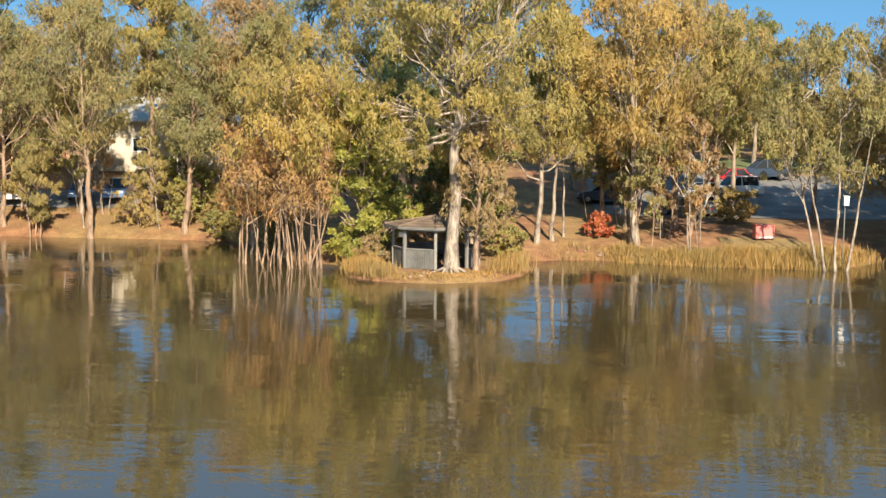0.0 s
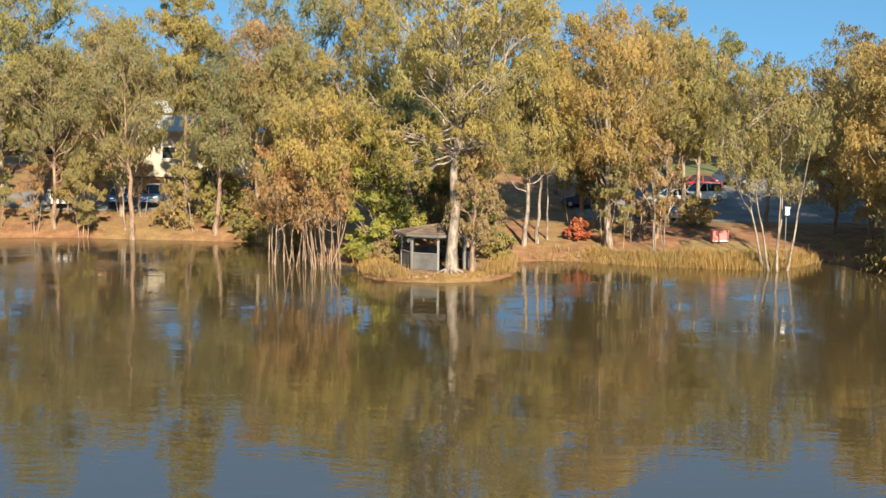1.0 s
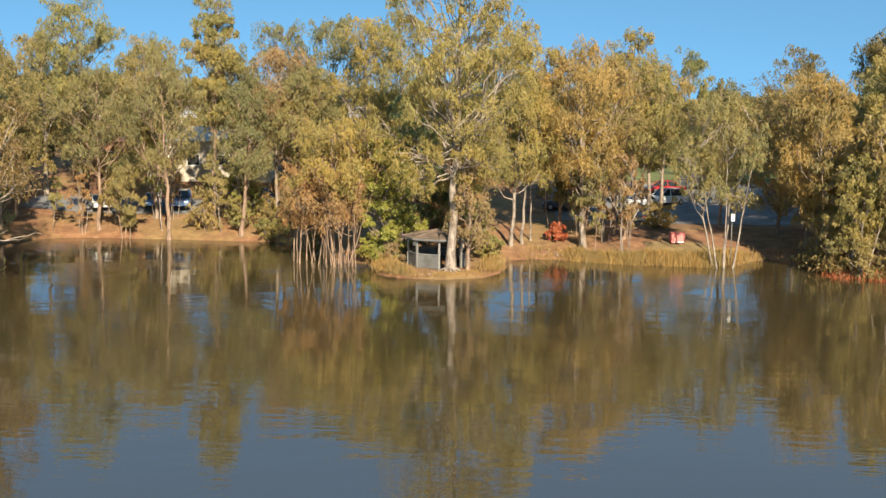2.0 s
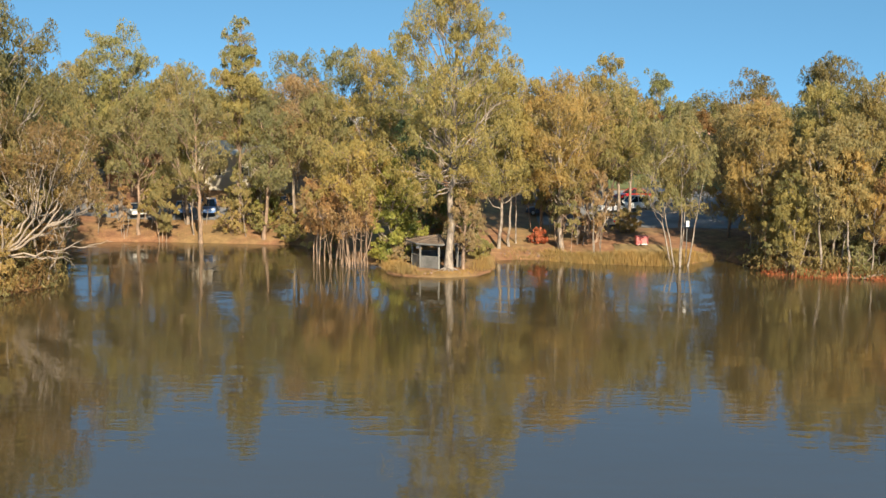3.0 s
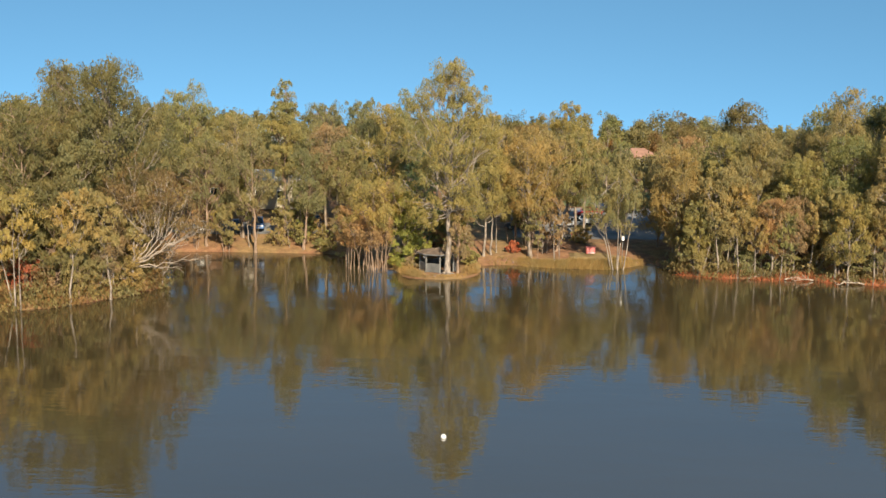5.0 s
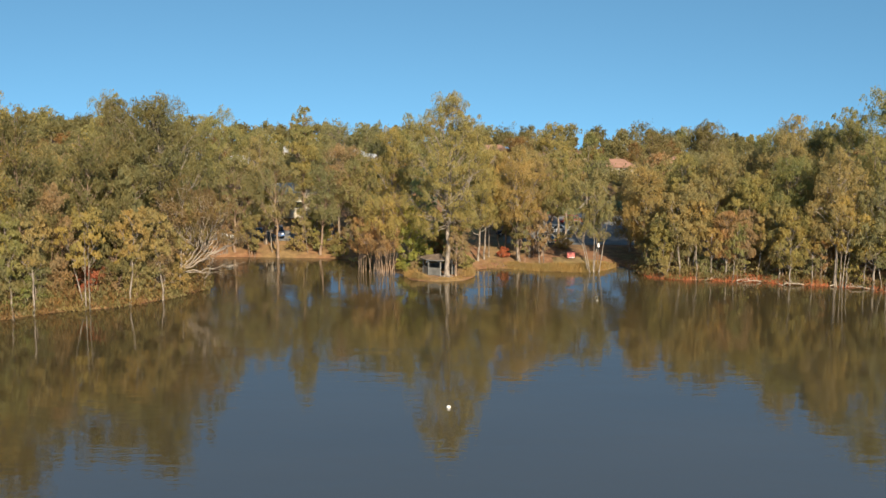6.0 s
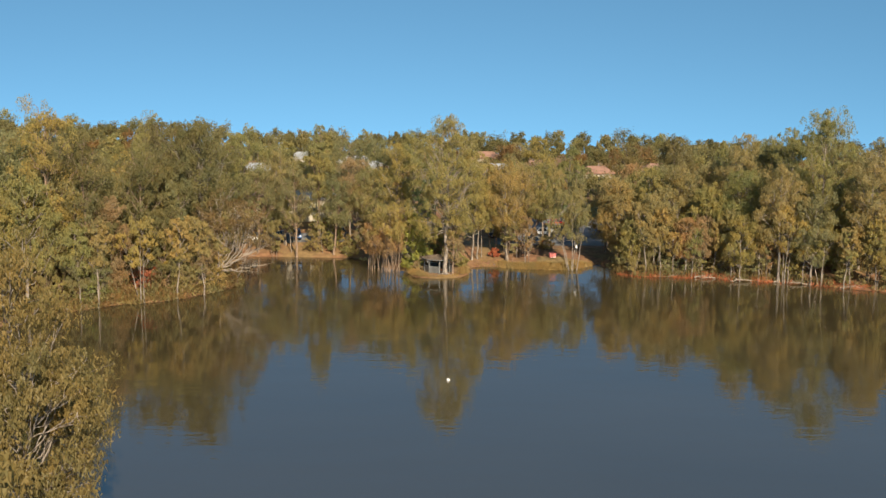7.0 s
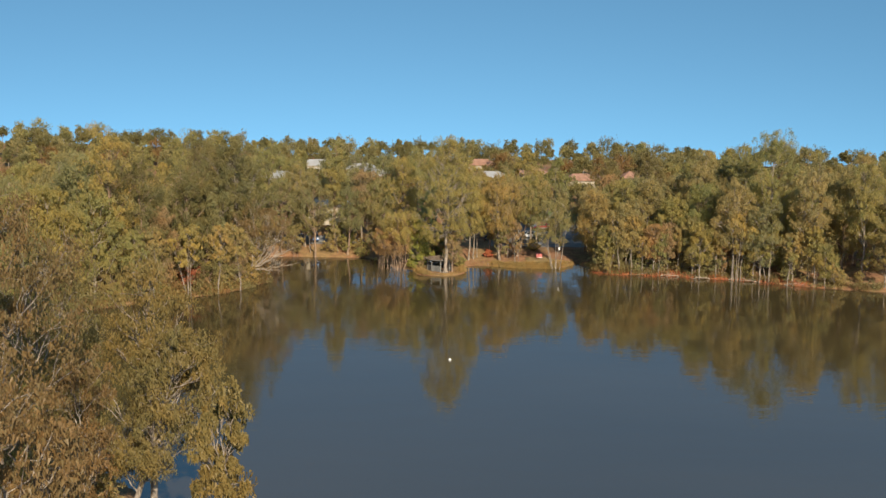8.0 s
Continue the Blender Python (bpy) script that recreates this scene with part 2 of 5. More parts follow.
def land_height(px, py):
    px, py = np.atleast_1d(np.asarray(px, float)), np.atleast_1d(np.asarray(py, float))
    d = to_shore(px, py) + 0.25 * wave_noise(px, py)
    lip = np.clip(d / 0.5, -4, 1) * 0.28
    islet = np.exp(-((px + 0.8) ** 2 + (py - 2.5) ** 2) / 42)
    bank = np.clip((d - 0.5) / 9, 0, 1) ** 0.8 * (2.0 - 0.5 * np.clip(px / 15, 0, 1)) * (1 - 0.95 * islet)
    rise = np.clip(py - 28, 0, 17) * 0.165 * np.clip((d - 6) / 10, 0, 1)
    ridge = np.clip(py - 45, 0, 115) * 0.054 + np.clip((py - 62) / 60, 0, 1) * (4.0 * np.clip((-px - 35) / 90, 0, 1) - 2.0 * np.clip((px - 50) / 70, 0, 1)) - np.clip(py - 165, 0, None) * 0.16
    far = -np.clip(np.abs(px) - 260, 0, None) * 0.16 - np.clip(-380 - py, 0, None) * 0.02
    return lip + np.where(d > 0.5, bank + rise, 0) + np.where(py > 45, ridge, 0) + far + 0.07 * wave_noise(px * 1.7, py * 1.7) * (d > 0.3)


def ground_z(x, y):
    return float(land_height(x, y)[0])


def axis(fine_from, fine_to, step, low, high):
    mid = np.arange(fine_from, fine_to, step)
    grow = step * np.cumsum(1.22 ** np.arange(1, 45))
    return np.concatenate([(fine_from - grow)[(fine_from - grow) > low][::-1], mid, (fine_to + grow)[(fine_to + grow) < high]])


gx, gy = axis(-64, 90, 0.8, -3000, 3000), axis(-40, 46, 0.8, -3000, 3000)
gxx, gyy = np.meshgrid(gx, gy)
gzz = land_height(gxx.ravel(), gyy.ravel())
ids = np.arange(gxx.size).reshape(gxx.shape)
ground = part("ground", quad_mesh("ground", np.stack([gxx.ravel(), gyy.ravel(), gzz], -1),
              np.stack([ids[:-1, :-1], ids[:-1, 1:], ids[1:, 1:], ids[1:, :-1]], -1).reshape(-1, 4), GROUND), None)
tagged(ground, "bare reddish earth banks with dry grass round the lake", "ground", kind="structure")

wx, wy = np.array([-110.0, 0, 170]), np.array([-370.0, -150, 26])
wxx, wyy = np.meshgrid(wx, wy)
wid = np.arange(9).reshape(3, 3)
water = part("water", quad_mesh("water", np.stack([wxx.ravel(), wyy.ravel(), np.zeros(9)], -1),
             np.stack([wid[:-1, :-1], wid[:-1, 1:], wid[1:, 1:], wid[1:, :-1]], -1).reshape(-1, 4), WATER), None)
tagged(water, "still brown lake water with faint ripples mirroring trees and sky", "water", kind="structure")

# ---- trees ----
def tube(pts, radii, sides):
    """Corners and faces of a tapering round stem along pts."""
    pts, radii = np.asarray(pts, float), np.asarray(radii, float)
    t = np.gradient(pts, axis=0)
    t /= np.linalg.norm(t, axis=1, keepdims=True) + 1e-9
    ref = np.where(np.abs(t[:, 2:3]) > 0.9, [[1.0, 0, 0]], [[0, 0, 1.0]])
    u = np.cross(t, ref)
    u /= np.linalg.norm(u, axis=1, keepdims=True) + 1e-9
    v = np.cross(t, u)
    a = np.arange(sides) * 2 * np.pi / sides
    ring = pts[:, None] + radii[:, None, None] * (np.cos(a)[None, :, None] * u[:, None] + np.sin(a)[None, :, None] * v[:, None])
    i = np.arange(len(pts) - 1)[:, None] * sides + np.arange(sides)[None]
    j = np.arange(len(pts) - 1)[:, None] * sides + (np.arange(sides)[None] + 1) % sides
    return ring.reshape(-1, 3), np.stack([i, j, j + sides, i + sides], -1).reshape(-1, 4)


def joined(pieces):
    vs, fs, n = [], [], 0
    for v, f in pieces:
        vs.append(v), fs.append(f + n)
        n += len(v)
    return np.concatenate(vs), np.concatenate(fs)


def bend(a, b, sag, rng, n=6, wob=0.06):
    """A bowed line from a to b; sag lifts (or drops) its middle."""
    a, b = np.asarray(a, float), np.asarray(b, float)
    k = np.linspace(0, 1, n)[:, None]
    length = np.linalg.norm(b - a)
    p = a + (b - a) * k
    p[:, 2] += (np.sin(np.pi * k) * sag * length)[:, 0]
    p[1:-1] += rng.normal(0, wob * length / 3, (n - 2, 3))
    return p


def blades(centres, down, length, width, rng, facing=None):
    """Leaf blades: pointed slips hanging from their centres, their flats turned the way of facing where it is given."""
    n = len(centres)
    a = rng.normal(0, 1, (n, 3)) * (1 - 0.35 * down)
    a[:, 2] -= down * 1.7
    a /= np.linalg.norm(a, axis=1, keepdims=True)
    b = np.cross(a, rng.normal(0, 1, (n, 3)) if facing is None else facing + rng.normal(0, 0.55, (n, 3)))
    b /= np.linalg.norm(b, axis=1, keepdims=True) + 1e-9
    ln, wd = length * rng.uniform(0.6, 1.35, (n, 1)), width * rng.uniform(0.6, 1.35, (n, 1))
    side = rng.uniform(-0.25, 0.25, (n, 1))
    v = np.stack([centres - a * ln / 2 + b * wd * (side - 0.5), centres - a * ln * (0.5 - 0.3 * side) + b * wd * (side + 0.5), centres + a * ln / 2], 1)
    return v.reshape(-1, 3), np.arange(3 * n).reshape(-1, 3)


def profile(kind, s):
    if kind == "column":
        return np.minimum(1, 0.75 + 0.5 * s) * np.sqrt(np.clip(1.04 - s ** 3, 0, 1))
    if kind == "umbrella":
        return np.sqrt(np.clip(1.05 - s ** 2, 0, 1)) * 1.0
    if kind == "cone":
        return np.clip(1.08 - s, 0, 1) ** 0.75
    if kind == "spire":
        return np.clip(0.62 + 1.5 * s, 0, 1) * np.clip(1.14 - 0.42 * s, 0, 1) * np.sqrt(np.clip(1.03 - s ** 7, 0, 1))
    if kind == "tower":
        return np.clip(0.55 + 1.6 * s, 0, 1) * np.clip(1.12 - 0.52 * s, 0, 1) * np.sqrt(np.clip(1.03 - s ** 7, 0, 1))
    return np.clip(0.5 + 1.7 * s, 0, 1) * np.sqrt(np.clip(1.05 - s ** 2.4, 0, 1))


def tree_meshes(seed, h, rc, base, leaf, bark, r0, boughs, clumps, blades_n, kind="dome", lean=(0, 0), size=0.42, stems=1, spread=0.6, droop=0.8, bough_r=0.145, shelf=0.75, twigs=0.4, low=0.72, open_side=None):
    """Trunk, limbs and crown of one tree standing at the origin: h high, crown rc in radius from base*h upwards."""
    rng = np.random.default_rng(seed)
    trunks, limbs, tips = [], [], []
    axes = []
    for k in range(stems):
        top = np.array([lean[0], lean[1], h * 0.86]) + rng.normal(0, 0.015 * h, 3) * (1, 1, 0)
        foot = np.zeros(3)
        if stems > 1:
            ang = 2 * np.pi * (k + rng.uniform(-0.3, 0.3)) / stems
            foot = np.array([np.cos(ang), np.sin(ang), 0]) * spread * rng.uniform(0.4, 1.0)
            lay = ang + rng.normal(0, 0.6)
            top = top * (1, 1, rng.uniform(0.7, 1.0)) + np.array([np.cos(lay), np.sin(lay), 0]) * rc * rng.uniform(0.25, 0.95)
        foot[2] = -0.5
        p = bend(foot, top, 0, rng, 11, 0.013)
        rr = r0 * (0.09 + 0.91 * (1 - np.linspace(0, 1, 11)) ** 1.1) * (1 if stems == 1 else 0.75)
        rr[0] *= 1.35
        axes.append((p, rr))
        trunks.append(tube(p, rr, 8))

    def on_axis(z, k):
        p, rr = axes[k]
        return np.array([np.interp(z, p[:, 2], p[:, 0]), np.interp(z, p[:, 2], p[:, 1]), z]), np.interp(z, p[:, 2], rr)

    cents = []
    for i in range(boughs):
        s = (i + 0.5) / boughs
        s = np.clip(s + rng.normal(0, 0.04), 0.0, 1.0)
        z = h * (base + (1 - base) * s * 0.97)
        ang = i * 2.399963 + rng.normal(0, 0.45)
        if open_side is not None and s < 0.22 and abs((ang - open_side + np.pi) % (2 * np.pi) - np.pi) < 0.42:
            ang += 0.8 if i % 2 else -0.8
        reach = rc * profile(kind, s) * rng.uniform(0.04, 0.92) ** 0.55
        k = rng.integers(stems)
        core, _ = on_axis(min(z, h * 0.84), k)
        if stems > 1:
            core = core * (0.5, 0.5, 1)
        c = core + np.array([np.cos(ang), np.sin(ang), 0]) * reach
        c[2] = z + rng.normal(0, 0.02 * h)
        zs = max(h * base * low * rng.uniform(0.8, 1.2), z - reach * rng.uniform(0.6, 1.5) - 0.03 * h)
        a, ra = on_axis(min(zs, h * 0.8), k)
        path = bend(a, c, rng.uniform(-0.10, 0.06), rng, 7, 0.09)
        limbs.append(tube(path, np.linspace(min(0.05 + 0.09 * r0, max(0.04, ra * 0.5)), 0.03, 7), 5))
        br = max(min(0.8, 0.24 * rc), bough_r * rc * 1.55) * rng.uniform(0.7, 1.35)
        for _ in range(clumps):
            off = np.clip(rng.normal(0, 0.72, 3), -1.05, 1.05) * br * np.array([1.15, 1.15, shelf])
            cc = c + off
            cents.append((cc, br * 0.46 * rng.uniform(0.55, 1.35)))
            if rng.random() < twigs:
                limbs.append(tube(bend(path[rng.integers(3, 7)], cc, 0.05, rng, 4, 0.1), np.linspace(0.04, 0.014, 4), 3))
    cen = np.repeat(np.array([c for c, _ in cents]), blades_n, 0)
    rad = np.repeat(np.array([r for _, r in cents]), blades_n)[:, None]
    # each clump is a rounded, hollow cushion whose rim hangs down
    off = rng.normal(0, 1, cen.shape)
    off /= np.linalg.norm(off, axis=1, keepdims=True) + 1e-9
    off[:, 2] = np.abs(off[:, 2]) * 1.25 - 0.35
    spots = cen + off * rad * (0.75 + 0.38 * rng.random((len(cen), 1)) ** 0.7) * np.array([1.0, 1.0, 0.8 + 0.35 * droop])
    rim = np.hypot(off[:, 0], off[:, 1])
    spots[:, 2] -= droop * 1.3 * rad[:, 0] * rim ** 2 * rng.uniform(0, 1.2, len(spots))
    mid = np.array([lean[0] * 0.6, lean[1] * 0.6, h * (base + 0.35 * (1 - base))])
    out = (spots - mid) / (np.linalg.norm(spots - mid, axis=1, keepdims=True) + 1e-9)
    facing = off * 0.7 + out * 0.6
    spots[:, 2] = np.maximum(spots[:, 2], 0.15)
    return ([quad_mesh("trunk", *tr, bark) for tr in trunks], quad_mesh("branchwork", *joined(limbs), bark),
            quad_mesh("crown", *blades(spots, droop, size * 1.12, size * 0.36, rng, facing), leaf, False))


def plant(name, meshes, x, y, label, category="tree", group="", turn=0.0, scale=1.0, z=None):
    t = thing(name, (x, y, ground_z(x, y) if z is None else z), label, category, group, turn, scale)
    for me in meshes[0]:
        part("trunk" if len(meshes[0]) == 1 else "stem", me, None, t)
    tagged(part("branchwork", meshes[1], None, t), kind="stuff")
    part("crown", meshes[2], None, t)
    return t


def gum(x, y, label, z=None, name="gum_tree", group="", **k):
    return plant(name, tree_meshes(**k), x, y, label, group=group, z=z)

# ---- the trees of the islet and the far shore ----
gum(0, 0, "tall pale-trunked gum tree with an open olive crown on the islet", z=0.3, seed=11, h=26.8, rc=6.6, base=0.23, leaf=LEAF_OLIVE, bark=BARK_PALE, r0=0.40, boughs=88, clumps=7, blades_n=77, bough_r=0.10, kind="spire", lean=(0.8, 0.6), size=0.24, twigs=0.7, low=1.5, open_side=-1.57)
gum(1.3, 0.7, "slender young gum with drooping tan foliage beside the shelter", seed=12, h=9.5, rc=2.2, base=0.25, leaf=LEAF_RUST, bark=BARK_WARM, r0=0.2, boughs=16, clumps=7, blades_n=67, lean=(0.3, 0.2), size=0.24, twigs=0.7)
gum(5.0, 12.4, "slim gum with a bright yellow-olive crown", seed=13, h=18.8, rc=4.0, base=0.32, leaf=LEAF_YELLOW, bark=BARK_PALE, r0=0.2, boughs=34, clumps=9, blades_n=71, lean=(0.2, 0.3), kind="column", size=0.24, twigs=0.7)
gum(6.1, 13.3, "slim pale-barked gum with a thin crown", seed=14, h=14, rc=2.4, base=0.5, leaf=LEAF_YELLOW, bark=BARK_PALE, r0=0.16, boughs=14, clumps=8, blades_n=64, lean=(0.2, 0), size=0.24, twigs=0.7)
gum(6.9, 14.4, "thin white-stemmed sapling on the bank", seed=141, h=10, rc=1.8, base=0.55, leaf=LEAF_OLIVE, bark=BARK_PALE, r0=0.1, boughs=9, clumps=6, blades_n=60, size=0.24, twigs=0.7)
gum(2.6, 16.5, "grey-trunked gum behind the islet", seed=142, h=17, rc=4.0, base=0.35, leaf=LEAF_OLIVE, bark=BARK_GREY, r0=0.28, boughs=26, clumps=9, blades_n=67, size=0.24, twigs=0.7)
gum(11.5, 12.4, "stout pale gum forking low under a tan-green crown", seed=15, h=17.6, rc=4.7, base=0.36, leaf=LEAF_MIXED, bark=BARK_PALE, r0=0.32, boughs=36, clumps=9, blades_n=74, lean=(-0.3, 0), size=0.24, twigs=0.7)
gum(14.6, 16.3, "brown-barked gum behind the reeds", seed=16, h=16, rc=3.8, base=0.4, leaf=LEAF_MIXED, bark=BARK_WARM, r0=0.24, boughs=26, clumps=9, blades_n=67, size=0.24, twigs=0.7)
gum(15.2, 14.5, "gum leaning over the grassy bank", seed=17, h=13.5, rc=3.0, base=0.5, leaf=LEAF_OLIVE, bark=BARK_WARM, r0=0.17, boughs=16, clumps=8, blades_n=67, lean=(3.2, 1.0), size=0.24, twigs=0.7)
gum(9.8, 19.5, "small-leaved gum behind the red shrub", seed=171, h=12, rc=3.0, base=0.25, leaf=LEAF_GREY, bark=BARK_WARM, r0=0.16, boughs=20, clumps=8, blades_n=64, size=0.24, twigs=0.7)
gum(22.6, 6.9, "clump of thin white-stemmed gums standing in the shallows", z=0, seed=18, h=14.4, rc=4.4, base=0.40, leaf=LEAF_MIXED, bark=BARK_PALE, r0=0.135, boughs=26, clumps=9, blades_n=71, stems=5, spread=0.9, size=0.24, twigs=0.7)
gum(-9.2, 4.6, "thicket of thin-stemmed yellow-olive gums at the water's edge", z=0, seed=19, h=11.8, rc=4.3, base=0.5, leaf=LEAF_YELLOW, bark=BARK_WARM, r0=0.085, boughs=34, clumps=9, blades_n=57, stems=12, spread=1.5, size=0.24, twigs=0.8)
gum(-9.9, 4.3, "lower tan part of the thicket over the water", z=0, seed=192, h=7.4, rc=3.0, base=0.5, leaf=LEAF_RUST, bark=BARK_WARM, r0=0.07, boughs=28, clumps=8, blades_n=38, stems=14, spread=1.7, size=0.22, twigs=0.9)
gum(-12.3, 6.2, "rust-tinged thicket leaning out over the water", z=0, seed=191, h=8.5, rc=2.6, base=0.4, leaf=LEAF_RUST, bark=BARK_WARM, r0=0.1, boughs=20, clumps=8, blades_n=56, stems=7, spread=1.4, size=0.24, twigs=0.7)
gum(-5.6, 5.6, "dense bright green cypress beside the shelter", name="cypress_tree", seed=20, h=9.6, rc=2.9, base=0.05, leaf=LEAF_CYPRESS, bark=BARK_GREY, r0=0.2, boughs=56, clumps=8, blades_n=81, kind="dome", droop=0.2, size=0.24, twigs=0.7)
gum(-3.4, 11.5, "deep green tree behind the shelter", seed=21, h=14, rc=3.6, base=0.12, leaf=LEAF_TEAL, bark=BARK_GREY, r0=0.25, boughs=40, clumps=8, blades_n=74, droop=0.3, size=0.24, twigs=0.7)
gum(0.8, 9.8, "dark shrubby tree behind the shelter", seed=211, h=7.5, rc=2.6, base=0.1, leaf=LEAF_DARK, bark=BARK_GREY, r0=0.15, boughs=26, clumps=8, blades_n=67, droop=0.3, size=0.24, twigs=0.7)
gum(-27.9, 19.8, "gum with a warm straight trunk on the earth bank", seed=22, h=16.5, rc=4.4, base=0.42, leaf=LEAF_GREY, bark=BARK_WARM, r0=0.26, boughs=24, clumps=9, blades_n=71, size=0.24, twigs=0.7)
gum(-21.0, 20.6, "gum with a curved trunk on the bare bank", seed=23, h=14.5, rc=4.2, base=0.42, leaf=LEAF_GREY, bark=BARK_WARM, r0=0.26, boughs=24, clumps=9, blades_n=71, lean=(0.9, 0), size=0.24, twigs=0.7)
gum(-24.2, 22.5, "narrow gum with a tall column-like crown", seed=24, h=22.6, rc=2.9, base=0.45, leaf=LEAF_OLIVE, bark=BARK_WARM, r0=0.3, boughs=46, clumps=9, blades_n=71, kind="column", size=0.24, twigs=0.7)
gum(-35.5, 22, "grey-green gum on the bank by the parked cars", seed=25, h=15.5, rc=4.6, base=0.42, leaf=LEAF_GREY, bark=BARK_WARM, r0=0.22, boughs=24, clumps=9, blades_n=71, size=0.24, twigs=0.7)
gum(-32.3, 20.2, "thin-stemmed shrub on the earth bank", seed=251, h=7, rc=2.2, base=0.2, leaf=LEAF_GREY, bark=BARK_WARM, r0=0.1, boughs=18, clumps=7, blades_n=60, stems=3, spread=0.5, size=0.24, twigs=0.7)
gum(-30.8, 25.5, "tan and olive gum on the bank", seed=26, h=17, rc=4.4, base=0.42, leaf=LEAF_MIXED, bark=BARK_GREY, r0=0.24, boughs=24, clumps=9, blades_n=71, size=0.24, twigs=0.7)
gum(-18.2, 24, "rust-tinged gum on the bank", seed=27, h=17.5, rc=4.4, base=0.42, leaf=LEAF_RUST, bark=BARK_GREY, r0=0.24, boughs=24, clumps=9, blades_n=71, size=0.24, twigs=0.7)
gum(-14.5, 21, "olive gum near the thicket", seed=28, h=15.5, rc=4.0, base=0.42, leaf=LEAF_MIXED, bark=BARK_WARM, r0=0.22, boughs=32, clumps=9, blades_n=71, size=0.24, twigs=0.7)
gum(-19.0, 32, "tall thin-crowned gum above the far bank", seed=281, h=19, rc=4.6, base=0.45, leaf=LEAF_GREY, bark=BARK_PALE, r0=0.28, boughs=24, clumps=8, blades_n=67, size=0.24, twigs=0.7)
gum(-9.5, 23.5, "tall open-crowned gum behind the thicket", seed=282, h=19.5, rc=4.4, base=0.4, leaf=LEAF_OLIVE, bark=BARK_PALE, r0=0.28, boughs=28, clumps=8, blades_n=67, size=0.24, twigs=0.7)

# ---- right-hand wood ----
gum(31, 8.5, "bushy gum at the corner of the inlet", seed=31, h=15.2, rc=4.0, base=0.27, leaf=LEAF_MIXED, bark=BARK_PALE, r0=0.22, boughs=44, clumps=9, blades_n=54, size=0.28)
gum(36.5, 3.0, "shaggy gum drooping to the water", seed=32, h=13.8, rc=4.0, base=0.27, leaf=LEAF_MIXED, bark=BARK_PALE, r0=0.2, boughs=44, clumps=9, blades_n=54, size=0.28)
gum(45.5, 3.8, "gum with an orange-tinged crown", seed=33, h=14.5, rc=3.9, base=0.27, leaf=LEAF_YELLOW, bark=BARK_WARM, r0=0.2, boughs=40, clumps=9, blades_n=54, size=0.28)
gum(41.8, 9.2, "tall grey-green gum in the wood", seed=34, h=16.6, rc=4.5, base=0.36, leaf=LEAF_GREY, bark=BARK_PALE, r0=0.25, boughs=40, clumps=9, blades_n=50, size=0.28)
gum(50.0, -3.6, "thin-stemmed young gum standing in the shallows", z=0, seed=35, h=11, rc=3.0, base=0.27, leaf=LEAF_OLIVE, bark=BARK_PALE, r0=0.13, boughs=26, clumps=8, blades_n=53, size=0.28)
gum(51.5, 3.5, "olive gum behind the shallows", seed=351, h=17, rc=4.3, base=0.27, leaf=LEAF_OLIVE, bark=BARK_PALE, r0=0.22, boughs=40, clumps=9, blades_n=54, size=0.28)
gum(56.3, -4.5, "pale-trunked gum at the water's edge", z=0, seed=36, h=20, rc=4.6, base=0.36, leaf=LEAF_MIXED, bark=BARK_PALE, r0=0.28, boughs=38, clumps=9, blades_n=50, size=0.28)
gum(64.5, 1, "big olive gum above the wood", seed=37, h=27, rc=6, base=0.36, leaf=LEAF_OLIVE, bark=BARK_PALE, r0=0.4, boughs=50, clumps=9, blades_n=62, bough_r=0.125, size=0.28)
gum(61, -6.5, "grey-green gum at the water's edge", seed=38, h=15, rc=4, base=0.27, leaf=LEAF_GREY, bark=BARK_PALE, r0=0.22, boughs=36, clumps=9, blades_n=53, size=0.28)
gum(70, -8, "tan-green gum at the water's edge", seed=39, h=21, rc=4.5, base=0.36, leaf=LEAF_MIXED, bark=BARK_PALE, r0=0.26, boughs=38, clumps=9, blades_n=59, size=0.28)
gum(80, -9, "pale-trunked gum on the shaded shore", seed=391, h=22, rc=4.6, base=0.36, leaf=LEAF_OLIVE, bark=BARK_PALE, r0=0.26, boughs=36, clumps=9, blades_n=59, size=0.28)

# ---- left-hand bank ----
# most of these crowns carry leaf colour darkened to stand in for shade
gum(-39.8, -8.5, "large spreading gum on the near bank", seed=41, h=24.6, rc=7.2, base=0.46, leaf=LEAF_OLIVE_SHADED, bark=BARK_PALE, r0=0.45, boughs=56, clumps=9, blades_n=71, bough_r=0.12, size=0.28)
gum(-43.5, -19.5, "thin-stemmed olive gum close to the water", seed=421, h=13, rc=3.8, base=0.15, leaf=LEAF_OLIVE_SHADED, bark=BARK_WARM, r0=0.2, boughs=36, clumps=9, blades_n=59, size=0.28)
gum(-47.5, -17, "olive gum on the near bank", seed=43, h=20, rc=5, base=0.22, leaf=LEAF_OLIVE_SHADED, bark=BARK_WARM, r0=0.3, boughs=40, clumps=9, blades_n=50, size=0.28)
gum(-51, -22, "rust and tan gum by the waterline", seed=431, h=14, rc=4.2, base=0.12, leaf=LEAF_RUST, bark=BARK_WARM, r0=0.2, boughs=38, clumps=9, blades_n=59, size=0.28)
gum(-59, -27, "tall orange-tinged gum on the near bank", seed=44, h=29, rc=5.6, base=0.22, leaf=LEAF_YELLOW, bark=BARK_WARM, r0=0.34, boughs=44, clumps=9, blades_n=50, size=0.28)
gum(-55, 20.7, "tall olive gum across the inlet", seed=45, h=24.3, rc=5.5, base=0.25, leaf=LEAF_OLIVE, bark=BARK_PALE, r0=0.34, boughs=40, clumps=9, blades_n=50, size=0.28)
